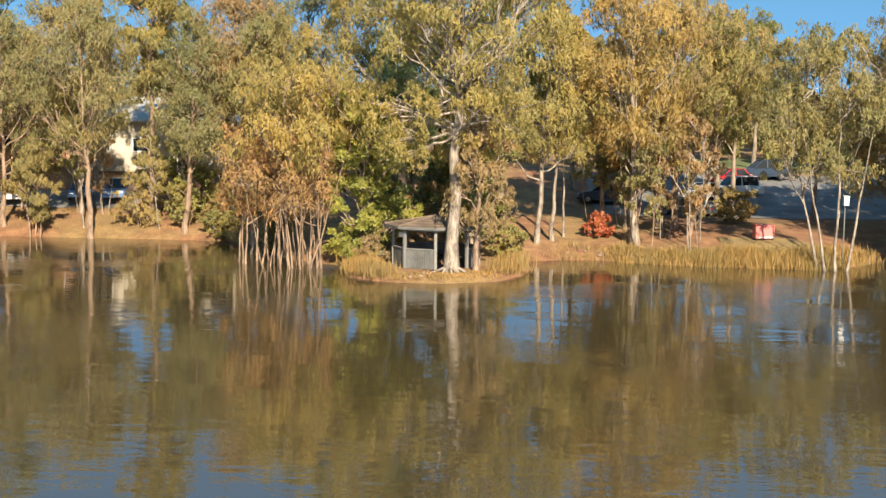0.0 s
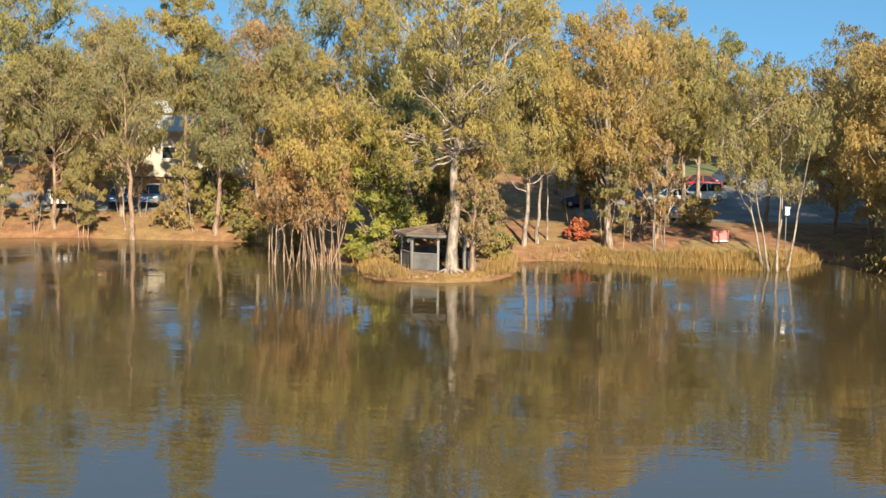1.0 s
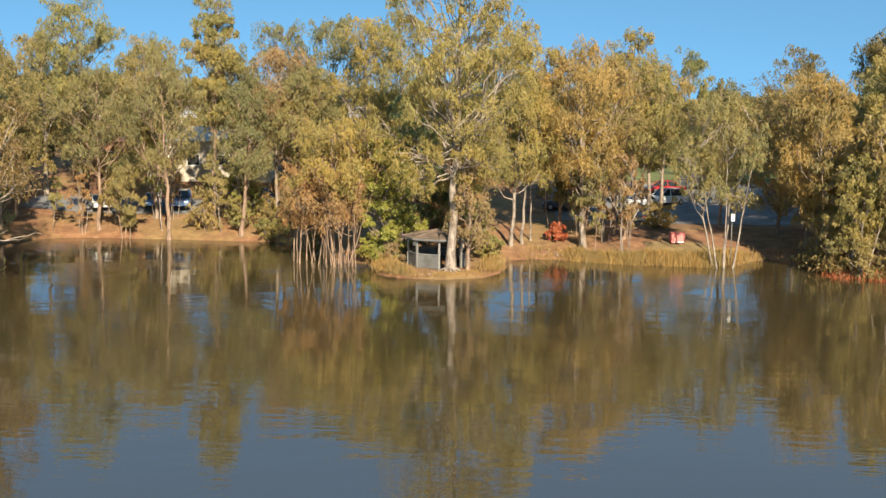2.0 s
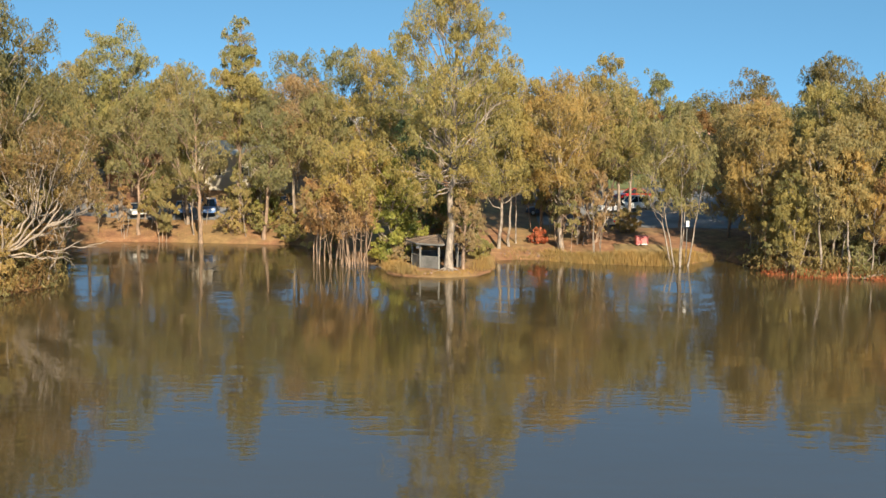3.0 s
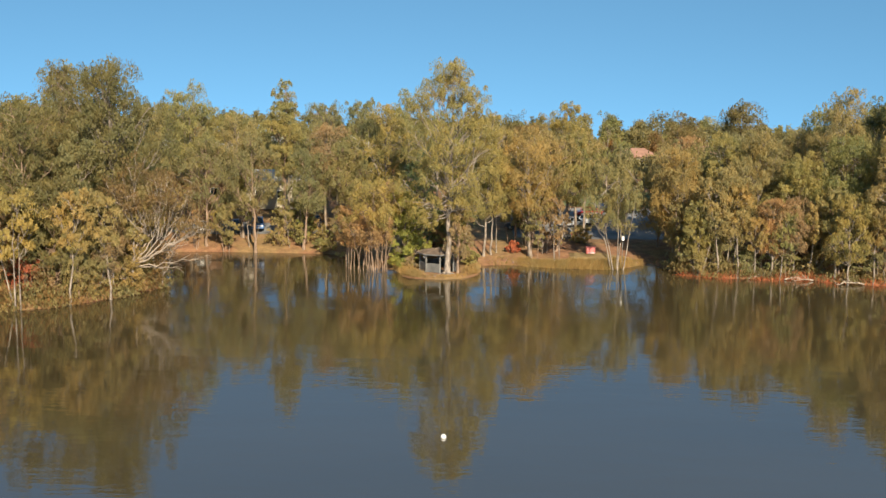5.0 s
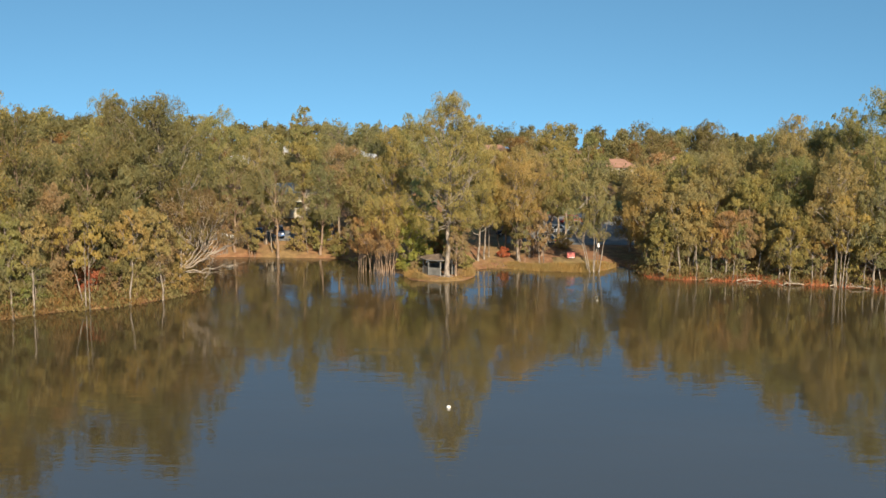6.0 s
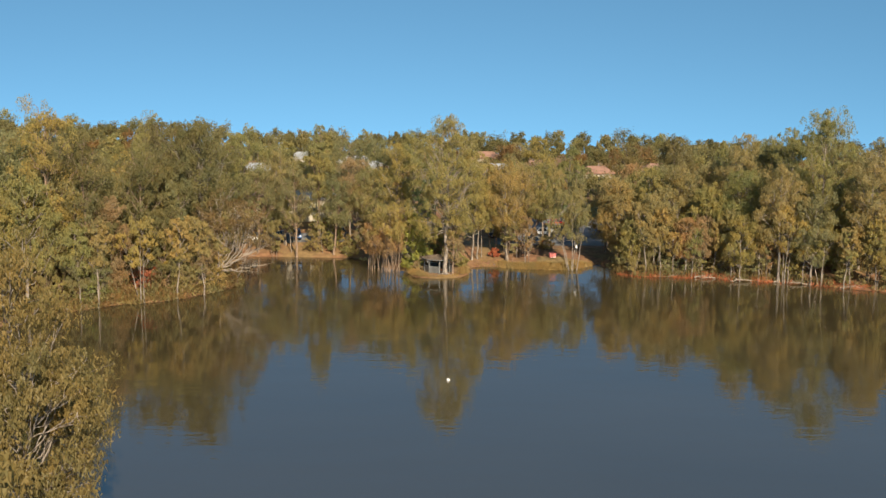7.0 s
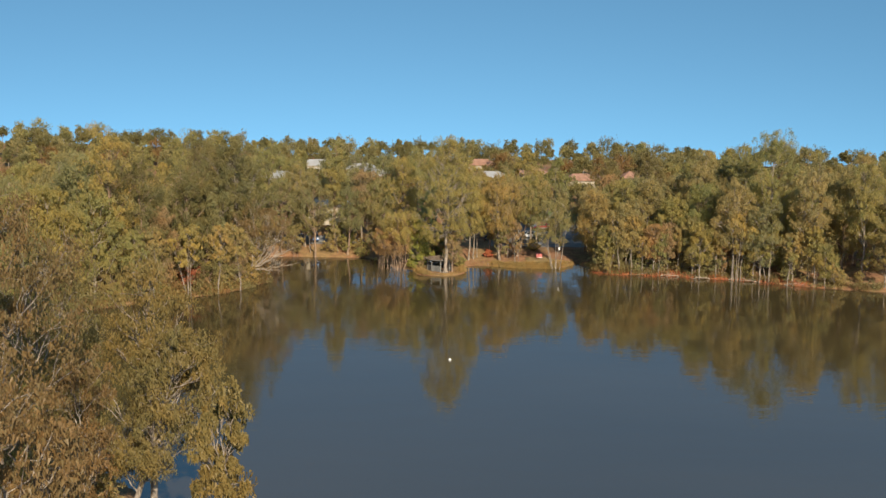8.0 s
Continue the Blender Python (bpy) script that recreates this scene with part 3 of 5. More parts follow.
gum(-43.5, 17.5, "grey-green gum at the head of the inlet", seed=451, h=17, rc=4.5, base=0.2, leaf=LEAF_GREY, bark=BARK_WARM, r0=0.25, boughs=36, clumps=9, blades_n=59, size=0.28)
gum(-29.2, -128, "weeping gum leaning out over the near shore", seed=46, h=17.8, rc=5.2, base=0.30, leaf=LEAF_OLIVE_SHADED, bark=BARK_PALE, r0=0.32, boughs=50, clumps=10, blades_n=62, droop=1.0, lean=(5.0, 0), size=0.27, bough_r=0.11, twigs=0.5)
gum(-28.0, -122, "tall tan-green gum on the near shore", seed=47, h=24.5, rc=6.4, base=0.3, leaf=LEAF_OLIVE_SHADED, bark=BARK_PALE, r0=0.4, boughs=38, clumps=10, blades_n=52, droop=1.0, size=0.27, bough_r=0.11)
gum(-36.5, -127, "tan gum standing back from the near shore", seed=471, h=24.5, rc=5.8, base=0.3, leaf=LEAF_OLIVE_SHADED, bark=BARK_PALE, r0=0.34, boughs=44, clumps=10, blades_n=56, droop=0.9, size=0.28, bough_r=0.115)
gum(-31.0, -150, "tall rust-crowned gum on the near shore", seed=473, h=31.0, rc=7.0, base=0.42, leaf=LEAF_RUST_SHADED, bark=BARK_PALE, r0=0.42, boughs=42, clumps=10, blades_n=55, droop=1.0, size=0.27, bough_r=0.105, twigs=0.5)
gum(-28.6, -141, "small rust and olive gum beside the near water", seed=474, h=17.4, rc=3.2, base=0.4, leaf=LEAF_RUST_SHADED, bark=BARK_PALE, r0=0.2, boughs=18, clumps=9, blades_n=55, droop=1.0, size=0.27, bough_r=0.12, twigs=0.6)
gum(-15.6, -161, "slender weeping gum close to the near waterline", seed=461, h=21.6, rc=2.3, base=0.72, leaf=LEAF_OLIVE_SHADED, bark=BARK_PALE, r0=0.2, boughs=15, clumps=9, blades_n=54, droop=1.0, lean=(1.2, 0.4), size=0.30, bough_r=0.15, twigs=0.6)
gum(-22.5, -173, "tall rust-tinged gum beside the near water", seed=472, h=23.8, rc=5.4, base=0.45, leaf=LEAF_RUST_SHADED, bark=BARK_PALE, r0=0.36, boughs=44, clumps=10, blades_n=46, droop=1.0, size=0.30, bough_r=0.11, twigs=0.5)

gum(-54.0, -24.5, "tall gum in the shade of the near bank", seed=48, h=24, rc=5.5, base=0.2, leaf=LEAF_OLIVE_SHADED, bark=BARK_WARM, r0=0.34, boughs=42, clumps=9, blades_n=50, size=0.28)
gum(-48.8, -2.3, "tall green gum standing above the near bank", seed=481, h=24.2, rc=5.0, base=0.3, leaf=LEAF_OLIVE_SHADED, bark=BARK_WARM, r0=0.28, boughs=40, clumps=9, blades_n=50, size=0.28)
gum(88, -4, "tall olive gum standing above the wood", seed=482, h=24, rc=5.5, base=0.3, leaf=LEAF_OLIVE, bark=BARK_PALE, r0=0.34, boughs=42, clumps=9, blades_n=54, size=0.28)

# ---- taller trees that stand out above the belt ----
gum(19.3, 26.6, "dark-trunked gum at the edge of the car park", seed=501, h=15.5, rc=3.8, base=0.45, leaf=LEAF_OLIVE, bark=BARK_GREY, r0=0.26, boughs=28, clumps=9, blades_n=43, size=0.30)
gum(20.7, 27.6, "second dark-trunked gum at the edge of the car park", seed=502, h=15, rc=3.6, base=0.48, leaf=LEAF_MIXED, bark=BARK_GREY, r0=0.24, boughs=26, clumps=9, blades_n=43, size=0.30)
gum(25.6, 22.5, "spindly gum beside the car park", seed=503, h=13.5, rc=3.6, base=0.35, leaf=LEAF_GREY, bark=BARK_WARM, r0=0.18, boughs=26, clumps=9, blades_n=43, size=0.30)
gum(12.6, 23.6, "warm-barked gum beside the car park", seed=504, h=14.5, rc=3.6, base=0.34, leaf=LEAF_OLIVE, bark=BARK_WARM, r0=0.2, boughs=28, clumps=9, blades_n=43, size=0.30)
gum(30.5, 19.5, "drooping gum at the head of the inlet", seed=505, h=14, rc=4.0, base=0.2, leaf=LEAF_MIXED, bark=BARK_WARM, r0=0.2, boughs=32, clumps=9, blades_n=50, size=0.27)
gum(-38.7, 26, "tall flat-topped gum above the far bank", seed=506, h=21.5, rc=5.0, base=0.55, leaf=LEAF_OLIVE, bark=BARK_GREY, r0=0.3, boughs=26, clumps=9, blades_n=66, kind="umbrella", size=0.27)
gum(-5.8, 25.5, "tall open gum behind the islet", seed=507, h=20.5, rc=4.6, base=0.45, leaf=LEAF_OLIVE, bark=BARK_PALE, r0=0.3, boughs=28, clumps=9, blades_n=50, size=0.27)
gum(-13.5, 29, "tall thin-leaved gum behind the far bank", seed=508, h=20, rc=4.4, base=0.5, leaf=LEAF_GREY, bark=BARK_PALE, r0=0.3, boughs=24, clumps=9, blades_n=57, size=0.27)
gum(19.5, 40.5, "flat-crowned gum above the car park", seed=509, h=17.2, rc=4.6, base=0.5, leaf=LEAF_OLIVE, bark=BARK_GREY, r0=0.3, boughs=26, clumps=9, blades_n=62, kind="umbrella", size=0.27)
gum(27, 50, "dark-crowned gum beyond the car park", seed=510, h=14.8, rc=3.6, base=0.4, leaf=LEAF_OLIVE, bark=BARK_GREY, r0=0.26, boughs=22, clumps=8, blades_n=53, size=0.28)
gum(39, 45, "dark round-crowned gum behind the wood", seed=511, h=14.6, rc=4.8, base=0.45, leaf=LEAF_OLIVE_SHADED, bark=BARK_GREY, r0=0.26, boughs=24, clumps=8, blades_n=57, kind="umbrella", size=0.28)
gum(48.2, 44, "flat-topped gum standing high above the wood", seed=512, h=17.4, rc=5.2, base=0.58, leaf=LEAF_OLIVE_SHADED, bark=BARK_GREY, r0=0.28, boughs=24, clumps=8, blades_n=74, kind="umbrella", size=0.28)
gum(17.9, 60, "thin pale gum on the rising ground", seed=513, h=13, rc=5.0, base=0.5, leaf=LEAF_GREY, bark=BARK_PALE, r0=0.24, boughs=20, clumps=8, blades_n=37, kind="umbrella", size=0.28)

for x, y, tall, wide, seed, leaf, words in ((-33.5, 36, 16.5, 4.6, 531, LEAF_OLIVE, "tall olive gum standing back from the far bank"), (-25.5, 37, 15.0, 4.2, 532, LEAF_GREY, "grey-green gum standing back from the far bank"),
                                            (-45.0, 33, 18.0, 4.8, 533, LEAF_MIXED, "tall tan gum above the parked cars"), (-2.0, 36, 16.0, 4.6, 534, LEAF_OLIVE, "tall olive gum far behind the islet"),
                                            (8.6, 36, 14.0, 4.0, 535, LEAF_MIXED, "tan gum beyond the parked wagon")):
    gum(x, y, words, seed=seed, h=tall, rc=wide, base=0.5, leaf=leaf, bark=BARK_PALE, r0=0.26, boughs=28, clumps=9, blades_n=52, size=0.28)
gum(53.2, 10, "tall rounded gum above the wood on the shore", seed=521, h=22.0, rc=4.4, base=0.45, leaf=LEAF_MIXED, bark=BARK_PALE, r0=0.28, boughs=34, clumps=9, blades_n=56, size=0.28)
gum(58.6, 10.5, "tall grey-green gum above the wood on the shore", seed=522, h=20.6, rc=4.2, base=0.45, leaf=LEAF_GREY, bark=BARK_PALE, r0=0.28, boughs=34, clumps=9, blades_n=56, size=0.28)
gum(60.4, 5.5, "tall olive gum with a pale forking trunk", seed=523, h=23.0, rc=4.2, base=0.5, leaf=LEAF_OLIVE, bark=BARK_PALE, r0=0.3, boughs=32, clumps=9, blades_n=56, size=0.28)
gum(49.4, 15, "tan-green gum standing above the wood", seed=524, h=16.4, rc=4.2, base=0.42, leaf=LEAF_MIXED, bark=BARK_WARM, r0=0.26, boughs=32, clumps=9, blades_n=56, size=0.28)
gum(75, 1.5, "tall gum on the wooded shore", seed=525, h=21.0, rc=4.6, base=0.42, leaf=LEAF_MIXED, bark=BARK_PALE, r0=0.28, boughs=34, clumps=9, blades_n=56, size=0.28)
gum(62, 21, "broad olive gum deep in the wood", seed=526, h=20.0, rc=5.0, base=0.4, leaf=LEAF_OLIVE, bark=BARK_WARM, r0=0.28, boughs=34, clumps=9, blades_n=56, size=0.28)
gum(89, 16, "broad tan gum deep in the wood", seed=527, h=21.0, rc=5.2, base=0.4, leaf=LEAF_MIXED, bark=BARK_WARM, r0=0.28, boughs=34, clumps=9, blades_n=56, size=0.28)

# ---- the woods behind, planted from a few grown trees ----
STOCK, PLAIN_STOCK = [], []
KINDS = [(LEAF_OLIVE, "dome", 4.3, 0.28), (LEAF_MIXED, "dome", 4.6, 0.26), (LEAF_GREY, "column", 4.0, 0.3), (LEAF_RUST, "dome", 4.4, 0.28),
         (LEAF_YELLOW, "tower", 4.4, 0.22), (LEAF_OLIVE, "umbrella", 5.0, 0.5), (LEAF_MIXED, "tower", 4.8, 0.2), (LEAF_GREY, "dome", 4.6, 0.25)]
for i, (leaf, kind, rc, base) in enumerate(KINDS):
    STOCK.append(tree_meshes(seed=70 + i, h=16, rc=rc, base=base, leaf=leaf, bark=(BARK_PALE, BARK_WARM, BARK_GREY)[i % 3], r0=0.25, boughs=30, clumps=9, blades_n=58, kind=kind, size=0.30, twigs=0.2))
    PLAIN_STOCK.append(tree_meshes(seed=90 + i, h=16, rc=rc * 1.05, base=0.40 + base * 0.2, leaf=leaf, bark=(BARK_PALE, BARK_WARM, BARK_GREY)[i % 3], r0=0.25, boughs=26, clumps=8, blades_n=34, kind=kind, size=0.40, twigs=0.1))
WORDS = ["olive gum in the woods round the lake", "tan-green gum in the woods round the lake", "grey-green gum in the woods round the lake",
         "rust-tinged gum in the woods round the lake", "yellow-olive gum in the woods round the lake", "flat-crowned gum standing above the woods",
         "tall tan-green gum in the woods round the lake", "broad grey-green gum in the woods round the lake"]
planted = [(o.location.x, o.location.y) for o in scene.objects if o.parent is None and o.type == "EMPTY"]
rng = np.random.default_rng(5)


def sites(x0, x1, y0, y1, gap, clear, count, off_shore=2.0):
    """Spots on land in a rectangle, gap metres apart, outside the cleared rectangles."""
    xs, ys = rng.uniform(x0, x1, 2600), rng.uniform(y0, y1, 2600)
    ok = to_shore(xs, ys) > off_shore
    for a, b, c, d in clear:
        ok &= ~((xs > a) & (xs < b) & (ys > c) & (ys < d))
    out = []
    for x, y in zip(xs[ok], ys[ok]):
        near = np.array(planted)
        if len(out) < count and ((near - (x, y)) ** 2).sum(1).min() > gap * gap:
            planted.append((x, y))
            out.append((x, y))
    zs = land_height([p[0] for p in out], [p[1] for p in out])
    return [(x, y, float(z)) for (x, y), z in zip(out, zs)]


def wood(stock, x0, x1, y0, y1, gap, tall, spread, clear, count, kinds=(0, 1, 2, 3, 4, 6, 7)):
    for x, y, z in sites(x0, x1, y0, y1, gap, clear, count):
        k = int(rng.choice(kinds))
        h = tall + rng.normal(0, spread)
        plant("gum_tree", stock[k], x, y, WORDS[k], group="woods round the lake", turn=rng.uniform(0, 360), scale=max(0.3, h / 16), z=z)


FAR_PILE = {}
RISE_LEAVES = [LEAF_OLIVE, LEAF_OLIVE_SHADED, LEAF_GREY, LEAF_RUST_SHADED, LEAF_OLIVE, LEAF_OLIVE_SHADED]


def far_wood(x0, x1, y0, y1, gap, tall, spread, clear, count, kinds):
    """Trees of the rising ground behind, gathered by leaf colour."""
    for x, y, z in sites(x0, x1, y0, y1, gap, clear, count):
        k = int(rng.choice(kinds))
        _, kind, rc, base = KINDS[k]
        leaf = RISE_LEAVES[k]
        h = max(2.6, tall + rng.normal(0, spread))
        w = h / 16
        r = rc * w * rng.uniform(1.2, 2.1)
        n = 11
        s = (np.arange(n) + 0.5) / n
        ang = np.arange(n) * 2.4 + rng.uniform(0, 6)
        reach = r * profile("umbrella", s * 0.9) * rng.uniform(0.3, 0.9, n)
        c = np.stack([np.cos(ang) * reach, np.sin(ang) * reach, h * (base + (1 - base) * s * 0.86)], -1)
        c = np.repeat(c, 6, 0) + rng.normal(0, 0.17 * r, (n * 6, 3))
        spots = np.repeat(c, 16, 0) + rng.normal(0, 0.12 * r, (n * 96, 3))
        v, f = blades(spots + (x, y, z), 0.4, 0.56, 0.28, rng)
        FAR_PILE.setdefault(leaf.name, (leaf, []))[1].append((v, f))
        FAR_PILE.setdefault("wood", (BARK_PALE, []))[1].append(tube([(x, y, z - 0.4), (x + 0.1, y, z + h * 0.5), (x, y, z + h * 0.85)], [0.2 * w + 0.05, 0.12 * w + 0.03, 0.03], 5))


CLEAR = [(-46, -27, 25.5, 34), (11, 36, 18, 48), (16, 40, 44, 54), (-40, -18, 31, 48), (-17, 12, 30, 41)]
wood(PLAIN_STOCK, -72, -38, 22, 40, 5.2, 12.2, 1.5, CLEAR, 14)
wood(PLAIN_STOCK, -24, 17, 24, 40, 4.4, 9.0, 1.8, [(-16, 12, 20, 50), (-24, -18, 25, 48)], 9)
wood(PLAIN_STOCK, 34, 84, 22, 40, 4.8, 12.8, 1.6, CLEAR, 26)
wood(STOCK, 27, 48, -14, 22, 4.8, 12.8, 1.6, CLEAR, 17, (0, 1, 2, 6, 7))
wood(STOCK, 48, 100, -14, 22, 4.8, 15.5, 2.2, CLEAR, 27, (0, 1, 2, 6, 7))
wood(STOCK, -90, -36, -40, 24, 4.6, 16.5, 2.4, CLEAR, 62, (0, 2, 6, 7))
wood(STOCK, -75, -33, -200, -38, 5.4, 16.5, 2.2, CLEAR, 58, (0, 2, 6, 7))
ROOFS = [(x - 3.5, x + 3.5, y - 9, y + 3) for x, y in ((-18.7, 95), (-23.3, 110), (13.7, 95), (38.8, 93), (-45.5, 90), (-37.6, 120), (25.3, 105), (12.3, 125), (-60, 96), (55, 96))]
OPEN = [(-58, 40, 36, 66)]
far_wood(-110, 120, 40, 64, 4.8, 7.0, 1.5, CLEAR + OPEN, 90, (0, 1, 2, 3, 4, 5))
far_wood(-58, 40, 46, 66, 4.2, 3.6, 0.6, CLEAR, 46, (0, 1, 2, 3))
far_wood(-150, 160, 64, 100, 5.2, 5.2, 1.0, ROOFS, 150, (0, 1, 2, 3, 5))
far_wood(-60, 60, 70, 108, 3.4, 3.4, 0.5, [], 70, (0, 1, 3, 5))
far_wood(-160, 165, 100, 126, 4.4, 5.6, 1.0, ROOFS, 150, (0, 1, 2, 3, 5))
far_wood(-175, 180, 126, 172, 4.0, 4.6, 1.5, [], 330, (0, 1, 2, 5))
for key, (mat, pile) in FAR_PILE.items():
    tagged(part("far_woods", quad_mesh("far_woods", *joined(pile), mat, False), None), "gum woods covering the rising ground behind the lake", "woods", kind="stuff")

# ---- surfaces of the built things ----
TIMBER_GREY = plain("weathered_grey_timber", (0.125, 0.125, 0.118), 0.8, 0, 0.3, 4, 0.01)
TIMBER_PALE = plain("pale_grey_paint", (0.20, 0.195, 0.178), 0.75, 0, 0.2, 3)
ROOFING = plain("brown_roof_sheeting", (0.17, 0.125, 0.09), 0.8, 0, 0.3, 3, 0.01)
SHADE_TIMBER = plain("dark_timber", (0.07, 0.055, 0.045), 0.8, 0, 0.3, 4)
WHITE_PAINT = plain("white_paint", (0.78, 0.76, 0.72), 0.5, 0, 0.08, 2)
CREAM_WALL = plain("cream_render", (0.46, 0.41, 0.33), 0.85, 0, 0.15, 1)
BRICK_WALL = plain("brown_brickwork", (0.36, 0.20, 0.12), 0.85, 0, 0.25, 2, 0.01)
STEEL_ROOF = plain("light_steel_roof", (0.46, 0.45, 0.43), 0.45, 0.2, 0.12, 1)
TILE_ROOF = plain("terracotta_roof", (0.33, 0.18, 0.12), 0.8, 0, 0.25, 2)
RED_CLOTH = plain("faded_red_board", (0.64, 0.19, 0.17), 0.7, 0, 0.22, 2)
ASPHALT = plain("worn_asphalt", (0.19, 0.19, 0.19), 0.9, 0, 0.3, 1, 0.01)
DRY_TURF = plain("dry_grass_turf", (0.24, 0.17, 0.07), 0.95, 0, 0.35, 1.2, 0.03)
LAWN = plain("mown_grass", (0.13, 0.15, 0.05), 0.95, 0, 0.35, 1.2, 0.03)
GLASS_DARK = plain("tinted_glass", (0.025, 0.03, 0.035), 0.08, 0, 0.1, 1)
RUBBER = plain("black_rubber", (0.02, 0.02, 0.02), 0.85, 0, 0.2, 5)
ALLOY = plain("grey_alloy", (0.45, 0.45, 0.46), 0.35, 0.8, 0.1, 5)
LAMP_GLASS = plain("clear_lamp_glass", (0.75, 0.75, 0.72), 0.12, 0, 0.05, 3)
TAIL_RED = plain("red_lamp_glass", (0.45, 0.02, 0.02), 0.15, 0, 0.05, 3)


def paint(name, color):
    m = plain(name, color, 0.28, 0.0, 0.06, 1)
    m.node_tree.nodes["Principled BSDF"].inputs["Coat Weight"].default_value = 0.6
    return m


# ---- the octagonal lookout shelter on the islet ----
def shelter():
    cx, cy = -1.05, 3.3
    zf = ground_z(cx, cy - 2.2) - 0.1
    t = thing("lookout_shelter", (cx, cy, zf), "weathered grey timber octagonal shelter with a brown pyramid roof", "shelter")
    R, E, HW, HP = 2.5, 3.02, 1.12, 2.36
    corner = [radians(183 + 45 * k) for k in range(8)]
    pt = [(R * math.cos(a), R * math.sin(a)) for a in corner]
    bm = bmesh.new()
    bmesh.ops.create_circle(bm, cap_ends=True, segments=8, radius=R + 0.12, matrix=pose(0, 0, 0.1, 0, 0, 3))
    top = bmesh.ops.extrude_face_region(bm, geom=bm.faces[:])["geom"]
    bmesh.ops.translate(bm, vec=(0, 0, -0.4), verts=[g for g in top if isinstance(g, bmesh.types.BMVert)])
    bmesh.ops.recalc_face_normals(bm, faces=bm.faces)
    part("floor_slab", bm, TIMBER_GREY, t)
    for x, y in pt:
        bm = bmesh.new()
        box(bm, (0.16, 0.16, HP), (x, y, 0.1 + HP / 2), (0, 0, math.degrees(math.atan2(y, x))), 0.012)
        part("post", bm, TIMBER_PALE, t)
    for k in range(8):
        (xa, ya), (xb, yb) = pt[k], pt[(k + 1) % 8]
        mx, my, turn = (xa + xb) / 2, (ya + yb) / 2, math.degrees(math.atan2(yb - ya, xb - xa))
        span = math.hypot(xb - xa, yb - ya)
        bm = bmesh.new()
        box(bm, (span - 0.1, 0.10, 0.20), (mx, my, 0.1 + HP - 0.1), (0, 0, turn), 0.01)
        part("head_beam", bm, TIMBER_PALE, t)
        if k == 2:
            continue
        panel = bmesh.new()
        box(panel, (span - 0.17, 0.02, HW - 0.1), (mx, my, 0.1 + HW / 2), (0, 0, turn))
        wall = part("wall_panel", panel, TIMBER_GREY, t)
        n = 12
        out = Vector((mx, my, 0)).normalized()
        for j in range(n):
            s = (j + 0.5) / n - 0.5
            p = Vector((mx, my, 0.1 + HW / 2 + 0.01 * ((j * 7) % 3 - 1))) + Vector((xb - xa, yb - ya, 0)) * s * 0.93 + out * 0.025
            bm = bmesh.new()
            box(bm, (span * 0.93 / n - 0.012, 0.025, HW - 0.06), p, (0, 0, turn), 0.004)
            part("board", bm, TIMBER_GREY, wall)
        bm = bmesh.new()
        box(bm, (span - 0.12, 0.16, 0.06), (mx, my, 0.1 + HW + 0.02), (0, 0, turn), 0.01)
        part("top_rail", bm, TIMBER_PALE, t)
    ze, zp = 0.1 + HP + 0.03, 0.1 + HP + 0.54
    for k in range(8):
        a, b = corner[k], corner[(k + 1) % 8]
        lo = [Vector((E * math.cos(q), E * math.sin(q), ze)) for q in (a, b)]
        hi = [Vector((0.08 * math.cos(q), 0.08 * math.sin(q), zp)) for q in (a, b)]
        bm = bmesh.new()
        rows = 5
        # overlapping courses of sheeting, each lapping over the one below
        for r in range(rows):
            u0, u1 = r / rows, (r + 1) / rows + 0.01
            lift = Vector((0, 0, 0.035))
            q = [lo[0].lerp(hi[0], u0) + lift, lo[1].lerp(hi[1], u0) + lift, lo[1].lerp(hi[1], u1), lo[0].lerp(hi[0], u1)]
            down = [v - Vector((0, 0, 0.05)) for v in q]
            vs = [bm.verts.new(v) for v in q + down]
            for f in ((0, 1, 2, 3), (7, 6, 5, 4), (0, 4, 5, 1), (1, 5, 6, 2), (2, 6, 7, 3), (3, 7, 4, 0)):
                bm.faces.new([vs[i] for i in f])
        part("roof_panel", bm, ROOFING, t)
        bm = bmesh.new()
        mid = (lo[0] + lo[1]) / 2 - Vector((0, 0, 0.04))
        box(bm, ((lo[1] - lo[0]).length, 0.03, 0.14), mid, (0, 0, math.degrees(math.atan2((lo[1] - lo[0]).y, (lo[1] - lo[0]).x))), 0.005)
        part("fascia", bm, TIMBER_GREY, t)
        ridge = bend(lo[0] + Vector((0, 0, 0.05)), hi[0] + Vector((0, 0, 0.03)), 0, np.random.default_rng(1), 3, 0)
        part("ridge_cap", quad_mesh("ridge_cap", *tube(ridge, [0.05, 0.05, 0.05], 6), ROOFING), None, t)
    bm = bmesh.new()
    bmesh.ops.create_cone(bm, cap_ends=True, segments=8, radius1=0.26, radius2=0.05, depth=0.12, matrix=pose(0, 0, zp + 0.04))
    part("roof_cap", bm, ROOFING, t)
    for k in (4, 5, 6):
        (xa, ya), (xb, yb) = pt[k], pt[(k + 1) % 8]
        mx, my, turn = (xa + xb) / 2 * 0.84, (ya + yb) / 2 * 0.84, math.degrees(math.atan2(yb - ya, xb - xa))
        bm = bmesh.new()
        box(bm, (1.5, 0.36, 0.06), (mx, my, 0.55), (0, 0, turn), 0.01)
        box(bm, (0.08, 0.3, 0.42), (mx, my, 0.31), (0, 0, turn), 0.01)
        part("bench", bm, SHADE_TIMBER, t)
    bm = bmesh.new()
